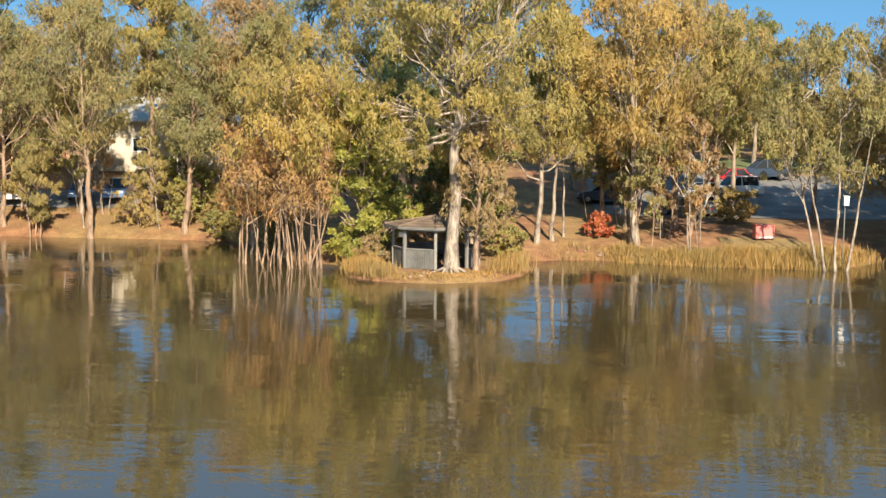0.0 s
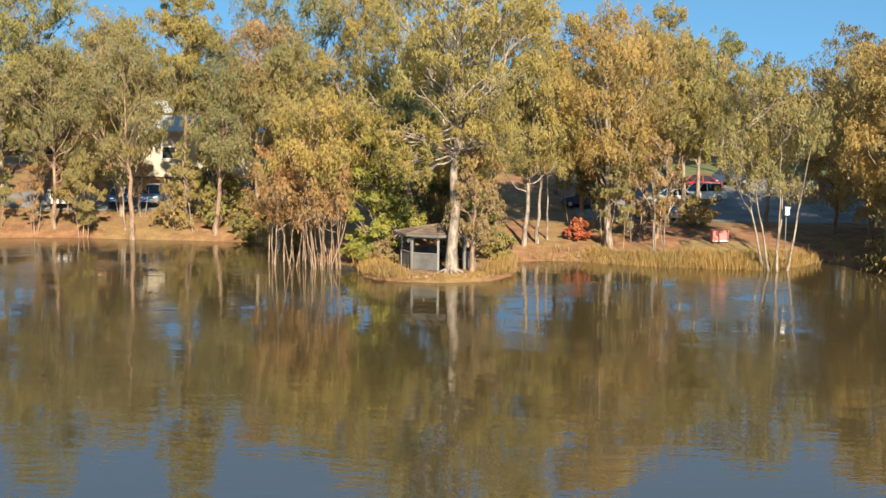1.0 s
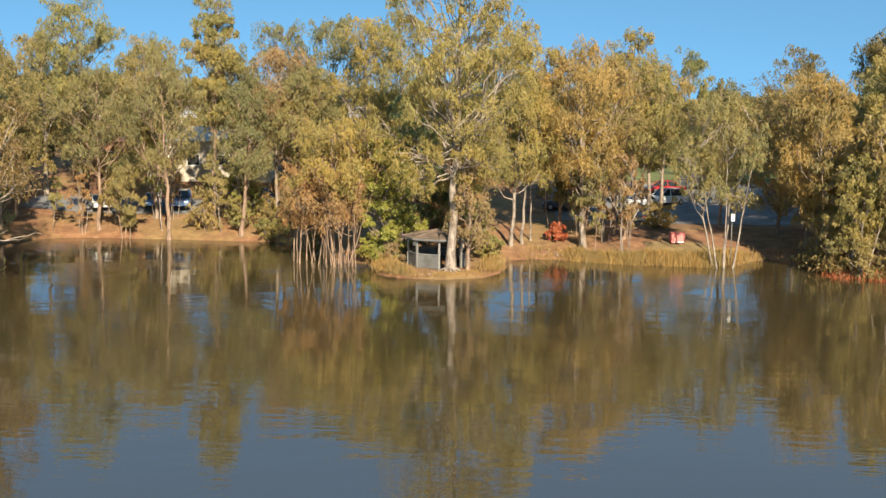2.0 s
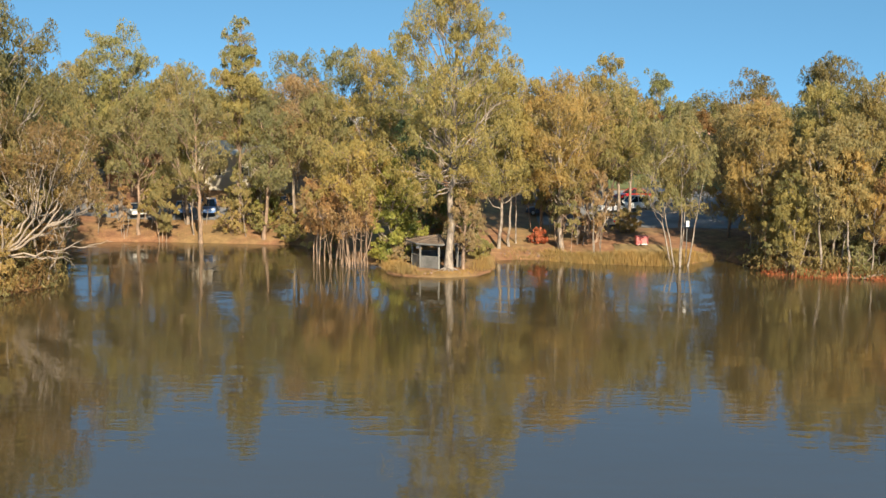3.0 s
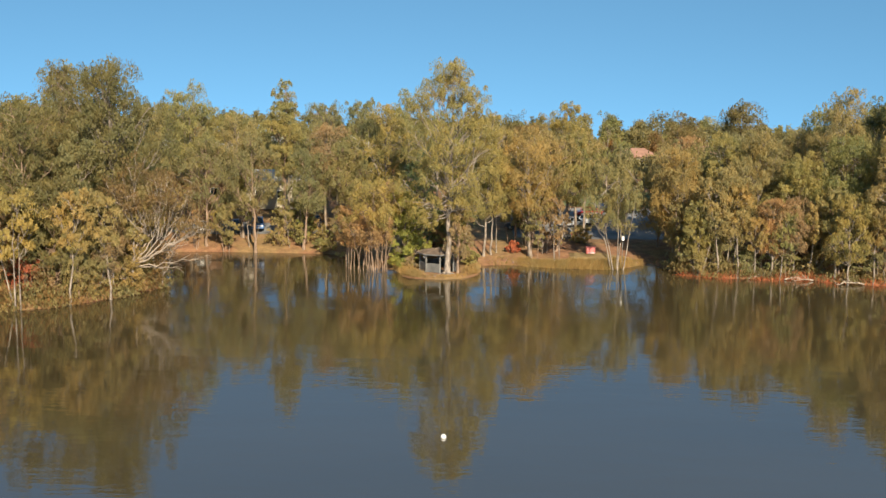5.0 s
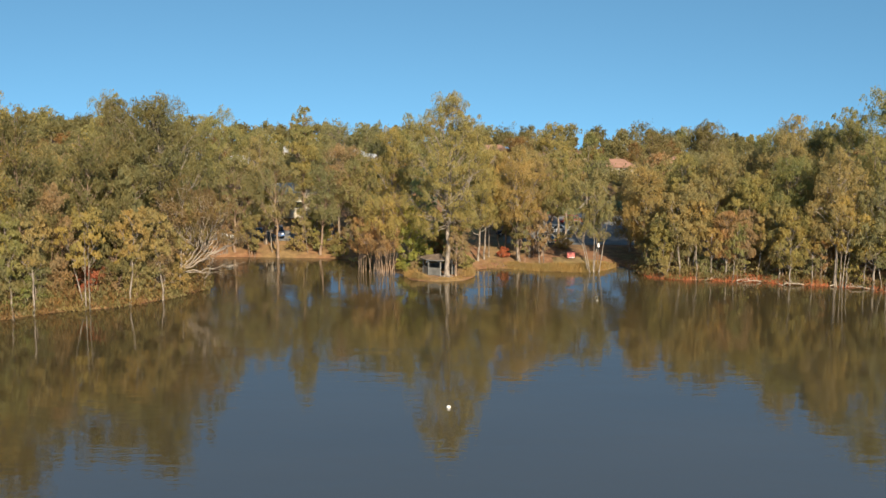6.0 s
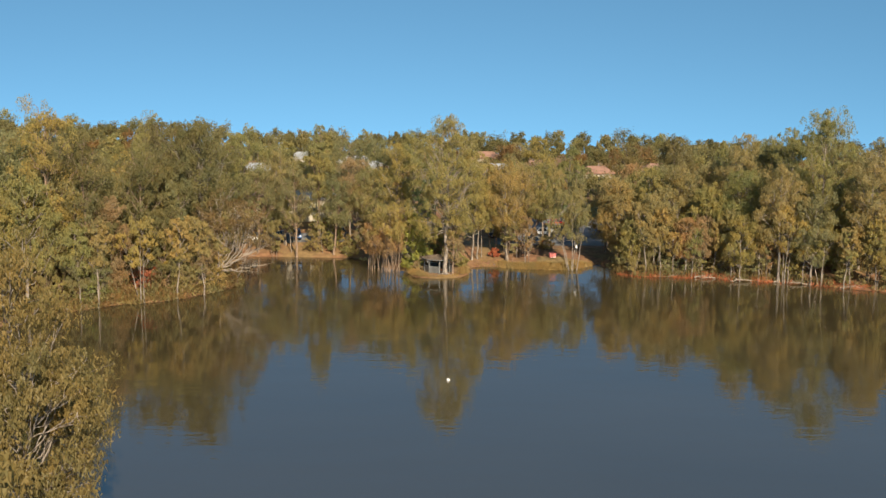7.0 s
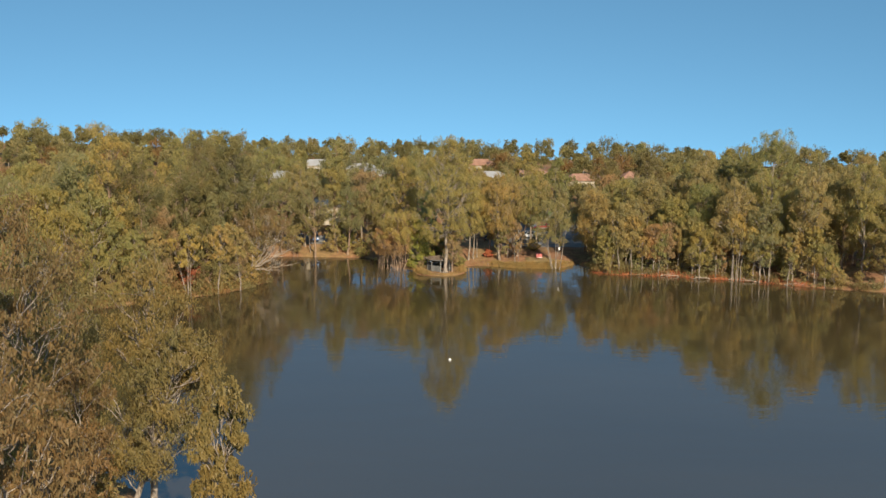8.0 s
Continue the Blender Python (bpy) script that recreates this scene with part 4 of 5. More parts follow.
    box(bm, (0.3, 0.1, 0.28), (pt[1][0] - 0.25, pt[1][1] + 0.55, 2.0), (0, 0, 20), 0.02)
    part("notice_box", bm, WHITE_PAINT, t, "small white box fixed under the eave")


shelter()


# ---- parked vehicles ----
def car(x, y, turn, body_mat, label, kind="sedan"):
    """A car along its own x axis, nose to +x."""
    z = ground_z(x, y) + 0.05
    t = thing("car", (x, y, z), label, "car", "parked cars", turn)
    L, W = (4.5, 1.78) if kind == "sedan" else (4.7, 1.88)
    low = kind == "sedan"
    h1, h2 = (0.86, 1.42) if low else (1.02, 1.74)
    side = [(-L / 2, 0.42), (-L / 2 + 0.05, h1 - 0.05), (-L * 0.36, h1), (-L * 0.04 if not low else 0.0, h1 + 0.02), (L * 0.22, h1), (L / 2 - 0.15, h1 - 0.16), (L / 2, 0.5), (L / 2 - 0.05, 0.3), (-L / 2 + 0.05, 0.3)]
    bm = bmesh.new()
    loops = []
    for yy, inset in ((-W / 2, 0.05), (-W / 2 + 0.12, 0.0), (W / 2 - 0.12, 0.0), (W / 2, 0.05)):
        loops.append([bm.verts.new((px * (1 - inset * 0.5), yy, pz if pz < 0.6 else pz - inset)) for px, pz in side])
    for a, b in zip(loops, loops[1:]):
        for i in range(len(side)):
            j = (i + 1) % len(side)
            bm.faces.new((a[i], a[j], b[j], b[i]))
    bm.faces.new(loops[0][::-1])
    bm.faces.new(loops[-1])
    bmesh.ops.recalc_face_normals(bm, faces=bm.faces)
    body = part("body", bm, body_mat, t)
    back = -L * 0.40 if not low else -L * 0.33
    cab = [(back, h1 - 0.02), (back + (0.15 if not low else 0.55), h2), (L * 0.06, h2), (L * 0.24, h1 - 0.02)]
    bm = bmesh.new()
    cl = [[bm.verts.new((px, s * (W / 2 - (0.09 if pz < h2 - 0.1 else 0.24)), pz)) for px, pz in cab] for s in (-1, 1)]
    for i in range(4):
        j = (i + 1) % 4
        bm.faces.new((cl[0][i], cl[0][j], cl[1][j], cl[1][i]))
    bm.faces.new(cl[0][::-1]), bm.faces.new(cl[1])
    bmesh.ops.recalc_face_normals(bm, faces=bm.faces)
    part("cabin_glass", bm, GLASS_DARK, t)
    bm = bmesh.new()
    box(bm, (cab[2][0] - cab[1][0] + 0.12, W - 0.44, 0.05), ((cab[1][0] + cab[2][0]) / 2, 0, h2 + 0.01), (0, 0, 0), 0.02)
    for s in (-1, 1):
        for (xa, za), (xb, zb) in ((cab[0], cab[1]), (cab[2], cab[3])):
            a, b = Vector((xa, s * (W / 2 - 0.08), za)), Vector((xb, s * (W / 2 - 0.22), zb))
            if za > zb:
                a, b = Vector((xa, s * (W / 2 - 0.22), za)), Vector((xb, s * (W / 2 - 0.08), zb))
            d = b - a
            box(bm, (d.length, 0.06, 0.07), (a + b) / 2, (0, -math.degrees(math.atan2(d.z, math.hypot(d.x, d.y))), math.degrees(math.atan2(d.y, d.x))))
        box(bm, (0.07, 0.05, h2 - h1), (-0.12, s * (W / 2 - 0.14), (h1 + h2) / 2), (s * 12, 0, 0))
    part("roof", bm, body_mat, t)
    for px in (-L * 0.3, L * 0.31):
        for s in (-1, 1):
            bm = bmesh.new()
            bmesh.ops.create_cone(bm, cap_ends=True, segments=18, radius1=0.32, radius2=0.32, depth=0.2, matrix=pose(px, s * (W / 2 - 0.08), 0.32, 90))
            bmesh.ops.bevel(bm, geom=[e for e in bm.edges if len(e.link_faces) == 2 and e.calc_face_angle(0) > 1], offset=0.03, segments=1, affect="EDGES")
            tyre = part("wheel", bm, RUBBER, t)
            bm = bmesh.new()
            bmesh.ops.create_cone(bm, cap_ends=True, segments=14, radius1=0.2, radius2=0.17, depth=0.03, matrix=pose(px, s * (W / 2 + 0.03), 0.32, 90 * s))
            part("rim", bm, ALLOY, tyre)
    for s in (-1, 1):
        bm = bmesh.new()
        box(bm, (0.1, 0.36, 0.14), (L / 2 - 0.1, s * (W / 2 - 0.3), h1 - 0.28), (0, 0, 0), 0.02)
        part("headlight", bm, LAMP_GLASS, t)
        bm = bmesh.new()
        box(bm, (0.06, 0.3, 0.16), (-L / 2 + 0.03, s * (W / 2 - 0.25), h1 - 0.2), (0, 0, 0), 0.02)
        part("tail_light", bm, TAIL_RED, t)
    bm = bmesh.new()
    box(bm, (0.12, W - 0.16, 0.2), (L / 2 - 0.03, 0, 0.42), (0, 0, 0), 0.04)
    part("front_bumper", bm, body_mat, t)
    return t


SILVER, WHITE_CAR, BLUE_CAR, RED_CAR, NAVY_CAR, GREY_CAR = (paint("silver_paint", (0.52, 0.53, 0.55)), paint("white_car_paint", (0.78, 0.78, 0.76)), paint("blue_paint", (0.08, 0.17, 0.38)),
    paint("red_paint", (0.5, 0.03, 0.03)), paint("navy_paint", (0.03, 0.05, 0.09)), paint("dark_grey_paint", (0.07, 0.075, 0.08)))
car(19.3, 33.0, 200, SILVER, "silver sedan parked on the lakeside car park")
car(22.2, 34.5, 205, WHITE_CAR, "white wagon parked on the lakeside car park", "suv")
car(22.8, 39.5, 195, RED_CAR, "red hatchback parked behind the white wagon")
car(26.0, 41.5, 190, NAVY_CAR, "navy wagon parked at the end of the row", "suv")
car(17.0, 26.5, 150, GREY_CAR, "dark grey sedan in the shade of the trees")
car(11.2, 31.0, 170, NAVY_CAR, "dark wagon half hidden behind trunks", "suv")
car(-37.8, 28.6, -60, WHITE_CAR, "white sedan parked above the earth bank")
car(-32.3, 29.5, -75, BLUE_CAR, "blue sedan parked above the earth bank")
car(-29.2, 29.3, -80, BLUE_CAR, "blue wagon parked above the earth bank", "suv")
car(-20.2, 30.5, -95, NAVY_CAR, "dark wagon parked behind the trunks", "suv")


# ---- car park, lawn: sheets that follow the ground ----
def sheet(name, x0, x1, y0, y1, lift, mat, label, category):
    nx, ny = int((x1 - x0) / 1.2) + 2, int((y1 - y0) / 1.2) + 2
    xs, ys = np.meshgrid(np.linspace(x0, x1, nx), np.linspace(y0, y1, ny))
    zs = land_height(xs.ravel(), ys.ravel()) + lift
    ids = np.arange(nx * ny).reshape(ny, nx)
    ob = part(name, quad_mesh(name, np.stack([xs.ravel(), ys.ravel(), zs], -1), np.stack([ids[:-1, :-1], ids[:-1, 1:], ids[1:, 1:], ids[1:, :-1]], -1).reshape(-1, 4), mat), None)
    return tagged(ob, label, category, kind="structure")


sheet("road", 10, 40, 24.5, 44, 0.05, ASPHALT, "worn grey asphalt of the lakeside car park", "road")
sheet("lawn", 16, 46, 45, 62, 0.05, LAWN, "green mown lawn beyond the car park", "lawn")
sheet("verge", 17, 26, 9.6, 13.5, 0.05, DRY_TURF, "strip of dry yellow grass on the bank", "lawn")
sheet("pavement", -46, -15, 27, 33, 0.05, ASPHALT, "worn asphalt strip above the earth bank", "road")


# ---- red box, nest box, buoy ----
def red_box():
    x, y = 19.9, 12.9
    t = thing("red_box", (x, y, ground_z(x, y)), "faded red box standing on the grassy bank", "box", turn=8)
    bm = bmesh.new()
    box(bm, (1.25, 0.7, 0.85), (0, 0, 0.5), (0, 0, 0), 0.05)
    part("body", bm, RED_CLOTH, t)
    bm = bmesh.new()
    box(bm, (1.32, 0.76, 0.08), (0, 0, 0.96), (0, 3, 0), 0.02)
    part("lid", bm, RED_CLOTH, t)
    bm = bmesh.new()
    box(bm, (1.0, 0.03, 0.09), (0.1, -0.36, 0.16), (0, 0, 0), 0.01)
    part("front_strip", bm, WHITE_PAINT, t, "white strip along the front")
    for px in (-0.5, 0.5):
        bm = bmesh.new()
        box(bm, (0.1, 0.6, 0.1), (px, 0, 0.04), (0, 0, 0), 0.01)
        part("runner", bm, SHADE_TIMBER, t)


def nest_box():
    t = thing("nest_box", (23.5, 7.25, 3.9), "white nest box fixed to a gum stem over the shallows", "nest box")
    bm = bmesh.new()
    box(bm, (0.3, 0.26, 0.52), (0, 0, 0.28), (0, 0, 0), 0.01)
    part("body", bm, WHITE_PAINT, t)
    bm = bmesh.new()
    box(bm, (0.36, 0.34, 0.04), (0, -0.03, 0.57), (8, 0, 0), 0.01)
    part("lid", bm, WHITE_PAINT, t)
    bm = bmesh.new()
    box(bm, (0.07, 0.05, 3.9), (0, 0.2, -1.6), (0, 0, 0), 0.01)
    part("pole", bm, TIMBER_GREY, t)


def buoy():
    t = thing("buoy", (-0.1, -67.3, 0), "round white mooring buoy floating on the lake", "buoy")
    bm = bmesh.new()
    bmesh.ops.create_uvsphere(bm, u_segments=20, v_segments=12, radius=0.195, matrix=pose(0, 0, 0.08) @ Matrix.Diagonal((1, 1, 0.92, 1)))
    for f in bm.faces:
        f.smooth = True
    part("float", bm, WHITE_PAINT, t)
    bm = bmesh.new()
    bmesh.ops.create_cone(bm, cap_ends=True, segments=12, radius1=0.05, radius2=0.04, depth=0.06, matrix=pose(0, 0, 0.27))
    part("eye_cap", bm, TIMBER_GREY, t)


red_box()
nest_box()
buoy()


# ---- dead wood ----
def dead_limbs(name, x, y, z, label, arms, r):
    """Bleached boughs: each runs from the foot to its end (dx, dy, dz), with finer twigs."""
    rng = np.random.default_rng(int(abs(x * 10)))
    t = thing(name, (x, y, z), label, "dead tree")
    foot = np.array((0.0, 0.0, -0.5))
    for ex in arms:
        pieces = []
        main = bend(foot, ex, rng.uniform(-0.10, 0.03), rng, 11, 0.045)
        away = main[-1] - main[0]
        length = np.linalg.norm(away)
        pieces.append(tube(main, np.linspace(r, 0.02, 11), 7))
        for i in range(3, 11):
            for _ in range(1 + i // 5):
                way = away / length + rng.normal(0, 0.42, 3)
                sub = bend(main[i], main[i] + way * length * rng.uniform(0.12, 0.30), 0.06, rng, 5, 0.08)
                pieces.append(tube(sub, np.linspace(0.038, 0.012, 5), 4))
                for k in (2, 3, 4):
                    tip = sub[k] + (way + rng.normal(0, 0.5, 3)) * length * 0.07
                    pieces.append(tube(bend(sub[k], tip, 0.05, rng, 3, 0.1), [0.016, 0.011, 0.006], 3))
        part("bough", quad_mesh("bough", *joined(pieces), BARK_DEAD), None, t)
    return t




def leaning_gum(x, y, z):
    """A gum that leans out over the water: bleached limbs under a low rust dome, bare boughs below."""
    rng = np.random.default_rng(421)
    t = thing("gum_tree", (x, y, z), "rust-domed gum with bleached bare limbs leaning over the water", "tree")
    fork = np.array((2.3, 0.1, 2.9))
    part("trunk", quad_mesh("trunk", *tube(bend((0, 0, -0.6), fork, -0.08, rng, 9, 0.03), np.linspace(0.36, 0.25, 9), 9), BARK_DEAD), None, t)
    cents = []
    for k in range(7):
        a = k / 6
        knee = fork + np.array((0.8 + 3.4 * a, rng.normal(0, 0.7), 3.6 - 1.5 * a)) * rng.uniform(0.9, 1.1)
        pieces = [tube(bend(fork - (0.2, 0, 0.3), knee, -0.07, rng, 7, 0.05), np.linspace(0.125, 0.08, 7), 7)]
        for i in range(5):
            az, up = rng.uniform(0, 2 * np.pi), rng.uniform(0.1, 1.0)
            end = np.array((1.0 + 8.6 * a + 1.5 * np.cos(az), 3.8 * np.sin(az), 9.0 + 6.3 * np.sqrt(max(0, 1 - (1.9 * (a - 0.45)) ** 2)) * up - 1.6 * a))
            line = bend(knee, end, rng.uniform(-0.12, 0.02), rng, 8, 0.07)
            pieces.append(tube(line, np.linspace(0.065, 0.02, 8), 5))
            for _ in range(5):
                c = end + rng.normal(0, 0.85, 3) * (1.1, 1.1, 0.7)
                cents.append(c)
                pieces.append(tube(bend(line[rng.integers(4, 8)], c, 0.04, rng, 4, 0.1), np.linspace(0.03, 0.01, 4), 3))
        part("limb", quad_mesh("limb", *joined(pieces), BARK_DEAD), None, t)
    for ex in ((9.6, -0.2, 3.4), (8.8, -0.9, 5.2), (7.0, 0.5, 2.3), (10.6, 0.6, 6.6)):
        main = bend(fork - (0.5, 0, 0.6), ex, rng.uniform(-0.02, 0.09), rng, 11, 0.05)
        pieces = [tube(main, np.linspace(0.10, 0.02, 11), 6)]
        for i in range(4, 11):
            tip = main[i] + (main[-1] - main[0]) * rng.uniform(0.08, 0.2) + rng.normal(0, 0.55, 3)
            pieces.append(tube(bend(main[i], tip, 0.05, rng, 5, 0.1), np.linspace(0.035, 0.01, 5), 4))
        part("bare_bough", quad_mesh("bare_bough", *joined(pieces), BARK_DEAD), None, t, "bleached leafless bough")
    n = 46
    cen = np.repeat(np.array(cents), n, 0)
    off = rng.normal(0, 1, cen.shape)
    off /= np.linalg.norm(off, axis=1, keepdims=True)
    rad = np.repeat(rng.uniform(0.4, 0.85, len(cents)), n)[:, None]
    v, f = blades(cen + off * rad * (0.5 + 0.6 * rng.random((len(cen), 1))), 0.7, 0.34, 0.10, rng, off + (0, -0.3, 0.4))
    part("crown", quad_mesh("crown", v, f, LEAF_RUST_SHADED, False), None, t)


leaning_gum(-38.8, -13.0, 0.7)


def fallen_bough(x, y, turn, length, seed):
    """A bleached bough lying half in the shallows, with its side branches."""
    rng = np.random.default_rng(seed)
    t = thing("fallen_bough", (x, y, max(ground_z(x, y), 0.0)), "bleached fallen bough lying along the waterline", "dead branch", "fallen boughs on the shore", turn)
    main = bend((0, 0, 0.12), (length, 0.3, 0.25), 0.05, rng, 9, 0.05)
    pieces = [tube(main, np.linspace(0.11, 0.03, 9), 6)]
    for i in range(2, 9):
        tip = main[i] + np.array((rng.uniform(0.2, 0.9), rng.normal(0, 0.6), rng.uniform(0.1, 1.0))) * length * 0.25
        pieces.append(tube(bend(main[i], tip, 0.05, rng, 5, 0.1), np.linspace(0.045, 0.012, 5), 4))
    part("branch", quad_mesh("branch", *joined(pieces), BARK_DEAD), None, t)


for i, (x, y, turn) in enumerate(((43.0, -0.6, 10), (46.5, -0.9, -160), (49.2, -3.4, 25), (52.0, -3.6, 190), (55.5, -4.6, -10), (60.5, -6.6, 165), (65.0, -9.4, -25), (38.5, -0.1, 5))):
    fallen_bough(x, y, turn, 2.4 + 0.5 * (i % 4), 880 + i)
dead_limbs("snag", -34.5, -9.6, -0.2, "bleached leaning snag standing in the water", [(1.9, 0.4, 5.4)], 0.13)
dead_limbs("snag", -13.7, 10.8, -0.2, "broken grey stump standing in the water", [(0.1, 0.1, 2.4)], 0.12)


# ---- houses behind the trees ----
def house(x, y, w, d, h, wall_mat, roof_mat, label, turn=0.0, pitch=1.6):
    t = thing("house", (x, y, ground_z(x, y) - 0.3), label, "house", "houses behind the lake", turn)
    bm = bmesh.new()
    box(bm, (w, d, h + 0.3), (0, 0, h / 2))
    wall = part("wall", bm, wall_mat, t)
    bm = bmesh.new()
    o = 0.5
    base = [(-w / 2 - o, -d / 2 - o), (w / 2 + o, -d / 2 - o), (w / 2 + o, d / 2 + o), (-w / 2 - o, d / 2 + o)]
    lo = [bm.verts.new((px, py, h + 0.15)) for px, py in base]
    hi = [bm.verts.new((px, py, h + 0.32)) for px, py in base]
    r = [bm.verts.new((-w / 4, 0, h + 0.3 + pitch)), bm.verts.new((w / 4, 0, h + 0.3 + pitch))]
    bm.faces.new(lo[::-1])
    for i in range(4):
        bm.faces.new((lo[i], lo[(i + 1) % 4], hi[(i + 1) % 4], hi[i]))
    bm.faces.new((hi[0], hi[1], r[1], r[0])), bm.faces.new((hi[2], hi[3], r[0], r[1]))
    bm.faces.new((hi[1], hi[2], r[1])), bm.faces.new((hi[3], hi[0], r[0]))
    part("roof", bm, roof_mat, t)
    n = max(2, int(w / 3))
    for i in range(n):
        px = -w / 2 + (i + 0.5) * w / n
        bm = bmesh.new()
        box(bm, (1.5, 0.08, 1.3), (px, -d / 2 - 0.03, h * 0.55), (0, 0, 0), 0.02)
        win = part("window", bm, WHITE_PAINT, t)
        bm = bmesh.new()
        box(bm, (1.3, 0.04, 1.1), (px, -d / 2 - 0.06, h * 0.55))
        part("pane", bm, GLASS_DARK, win)
    return t


house(-29, 43, 14, 7, 4.2, CREAM_WALL, STEEL_ROOF, "cream rendered house with a pale steel roof", 4)
house(-41, 46, 9, 7, 3.6, BRICK_WALL, TILE_ROOF, "brown brick house with a terracotta roof", -6)
house(-18.7, 95, 9, 6, 3.4, BRICK_WALL, STEEL_ROOF, "brick house with a pale steel roof", 3)
house(13.7, 95, 9, 7, 3.4, BRICK_WALL, STEEL_ROOF, "brick house with a grey steel roof", -5)
house(38.8, 93, 8, 6, 3.2, CREAM_WALL, TILE_ROOF, "cream house with a red tiled roof", 6)
house(-23.3, 110, 9, 6, 2.9, CREAM_WALL, STEEL_ROOF, "cream house with a pale roof on the rising ground", 8)
house(-45.5, 90, 10, 7, 3.2, CREAM_WALL, STEEL_ROOF, "cream house with a pale roof on the rising ground", -5)
house(-37.6, 120, 9, 6, 2.5, CREAM_WALL, STEEL_ROOF, "cream house near the top of the rise", 4)
house(25.3, 105, 10, 7, 3.2, CREAM_WALL, TILE_ROOF, "cream house with a terracotta roof on the rise", -8)
house(12.3, 125, 8, 6, 2.8, CREAM_WALL, TILE_ROOF, "cream house with a terracotta roof low among trees", 3)
house(-60, 96, 8, 6, 3.0, CREAM_WALL, STEEL_ROOF, "cream house on the ridge", 0)
house(55, 96, 8, 6, 3.6, CREAM_WALL, TILE_ROOF, "cream house on the ridge", 0)
house(-52, 30, 8, 6, 3.2, BRICK_WALL, TILE_ROOF, "brick house behind the inlet", 20)


# ---- reeds, grass tufts and shrubs ----
def tufts(name, spots, heights, width, mat, label, category, seed, per=14, spread=0.35):
    """Upright blades of dry grass in clumps at the given spots."""
    rng = np.random.default_rng(seed)
    c = np.repeat(np.asarray(spots, float), per, 0)
    h = np.repeat(np.asarray(heights, float), per) * rng.uniform(0.5, 1.2, len(c))
    c[:, :2] += rng.normal(0, spread, (len(c), 2))
    lean = rng.normal(0, 0.22, (len(c), 2)) * h[:, None]
    side = rng.normal(0, 1, (len(c), 2))
    side *= (width / 2) / (np.linalg.norm(side, axis=1, keepdims=True) + 1e-9)
    z = np.zeros((len(c), 1))
    foot, tip = c - (0, 0, 0.08), np.concatenate([c[:, :2] + lean, c[:, 2:3] + h[:, None]], 1)
    mid = (foot + tip) / 2 + np.concatenate([-lean * 0.15, z], 1)
    s3 = np.concatenate([side, z], 1)
    v = np.stack([foot - s3, mid - s3 * 0.8, tip, mid + s3 * 0.8], 1).reshape(-1, 3)
    ob = part(name, quad_mesh(name, v, np.arange(len(v)).reshape(-1, 4), mat, False), None)
    return tagged(ob, label, category, kind="stuff")


def along_shore(pick, seed, n, lo, hi):
    """Spots on the land side of the shore's corners, between lo and hi metres from the water."""
    rng = np.random.default_rng(seed)
    corners = SHORE_A[pick[0]:pick[1]]
    k = rng.uniform(0, len(corners) - 1.001, n)
    i = k.astype(int)
    p = corners[i] + (corners[i + 1] - corners[i]) * (k - i)[:, None] + rng.normal(0, hi, (n, 2))
    d = to_shore(p[:, 0], p[:, 1])
    p = p[(d > lo) & (d < hi)]
    return np.concatenate([p, land_height(p[:, 0], p[:, 1])[:, None]], 1)


sp = along_shore((17, 22), 1, 2000, -0.35, 2.0)
tufts("reeds", sp, 0.25 + 0.5 * np.abs(wave_noise(sp[:, 0] * 1.3, sp[:, 1] * 2)) + 0.12 * np.clip(sp[:, 0] - 14, 0, 2), 0.05, GRASS_GOLD, "golden dry reeds along the far shore", "reeds", 2)
sp = along_shore((7, 15), 3, 900, 0.15, 1.3)
tufts("dry_grass", sp, np.where(np.abs(sp[:, 0] + 0.6) > 3.0, 0.8, 0.16), 0.045, GRASS_GOLD, "golden dry grass fringing the islet", "grass", 4)
sp = along_shore((0, 4), 5, 420, 1.2, 6.0)
tufts("dry_grass", sp, np.full(len(sp), 0.26), 0.05, GRASS_GOLD, "sparse dry grass on the earth bank", "grass", 6, 9)
sp = along_shore((24, 31), 7, 1900, -0.5, 1.2)
sp = sp[wave_noise(sp[:, 0] * 0.55, sp[:, 1] * 0.4) > -0.05]
tufts("twig_litter", sp, 0.4 + 0.5 * np.abs(wave_noise(sp[:, 0], sp[:, 1])), 0.045, TWIG_RED, "red-brown twigs and fallen branches along the shore", "twigs", 8, 10, 0.5)


def shrub(x, y, h, rc, leaf, label, seed, name="shrub", z=None, n=18):
    return plant(name, tree_meshes(seed=seed, h=h, rc=rc, base=0.1, leaf=leaf, bark=BARK_GREY, r0=0.06, boughs=n, clumps=6, blades_n=34, stems=3, spread=0.3, droop=0.2, size=0.26, twigs=0.3), x, y, label, "shrub", z=z)


shrub(9.3, 14.4, 1.5, 0.85, LEAF_RED, "bright red-leaved shrub on the bank", 301)
shrub(19.4, 19.5, 2.5, 1.7, LEAF_MIXED, "rounded olive shrub at the edge of the car park", 302)
shrub(-18.0, 19.9, 1.8, 1.4, LEAF_OLIVE, "low green shrub on the earth bank", 303)
shrub(3.0, 6.2, 2.2, 1.4, LEAF_OLIVE, "green shrub at the back of the islet", 304)
shrub(-5.0, 4.6, 1.7, 1.3, LEAF_RUST, "dry rust-coloured shrub beside the shelter", 305)
shrub(-46.0, -20.6, 4.2, 2.2, LEAF_RED, "dark red-leaved shrub on the near bank", 306)
shrub(-40.2, -17.4, 4.0, 2.6, LEAF_MIXED, "tan shrub drooping over the waterline", 307)
shrub(-37.0, -13.8, 3.6, 2.2, LEAF_MIXED, "tan shrub under the leaning gum", 308)
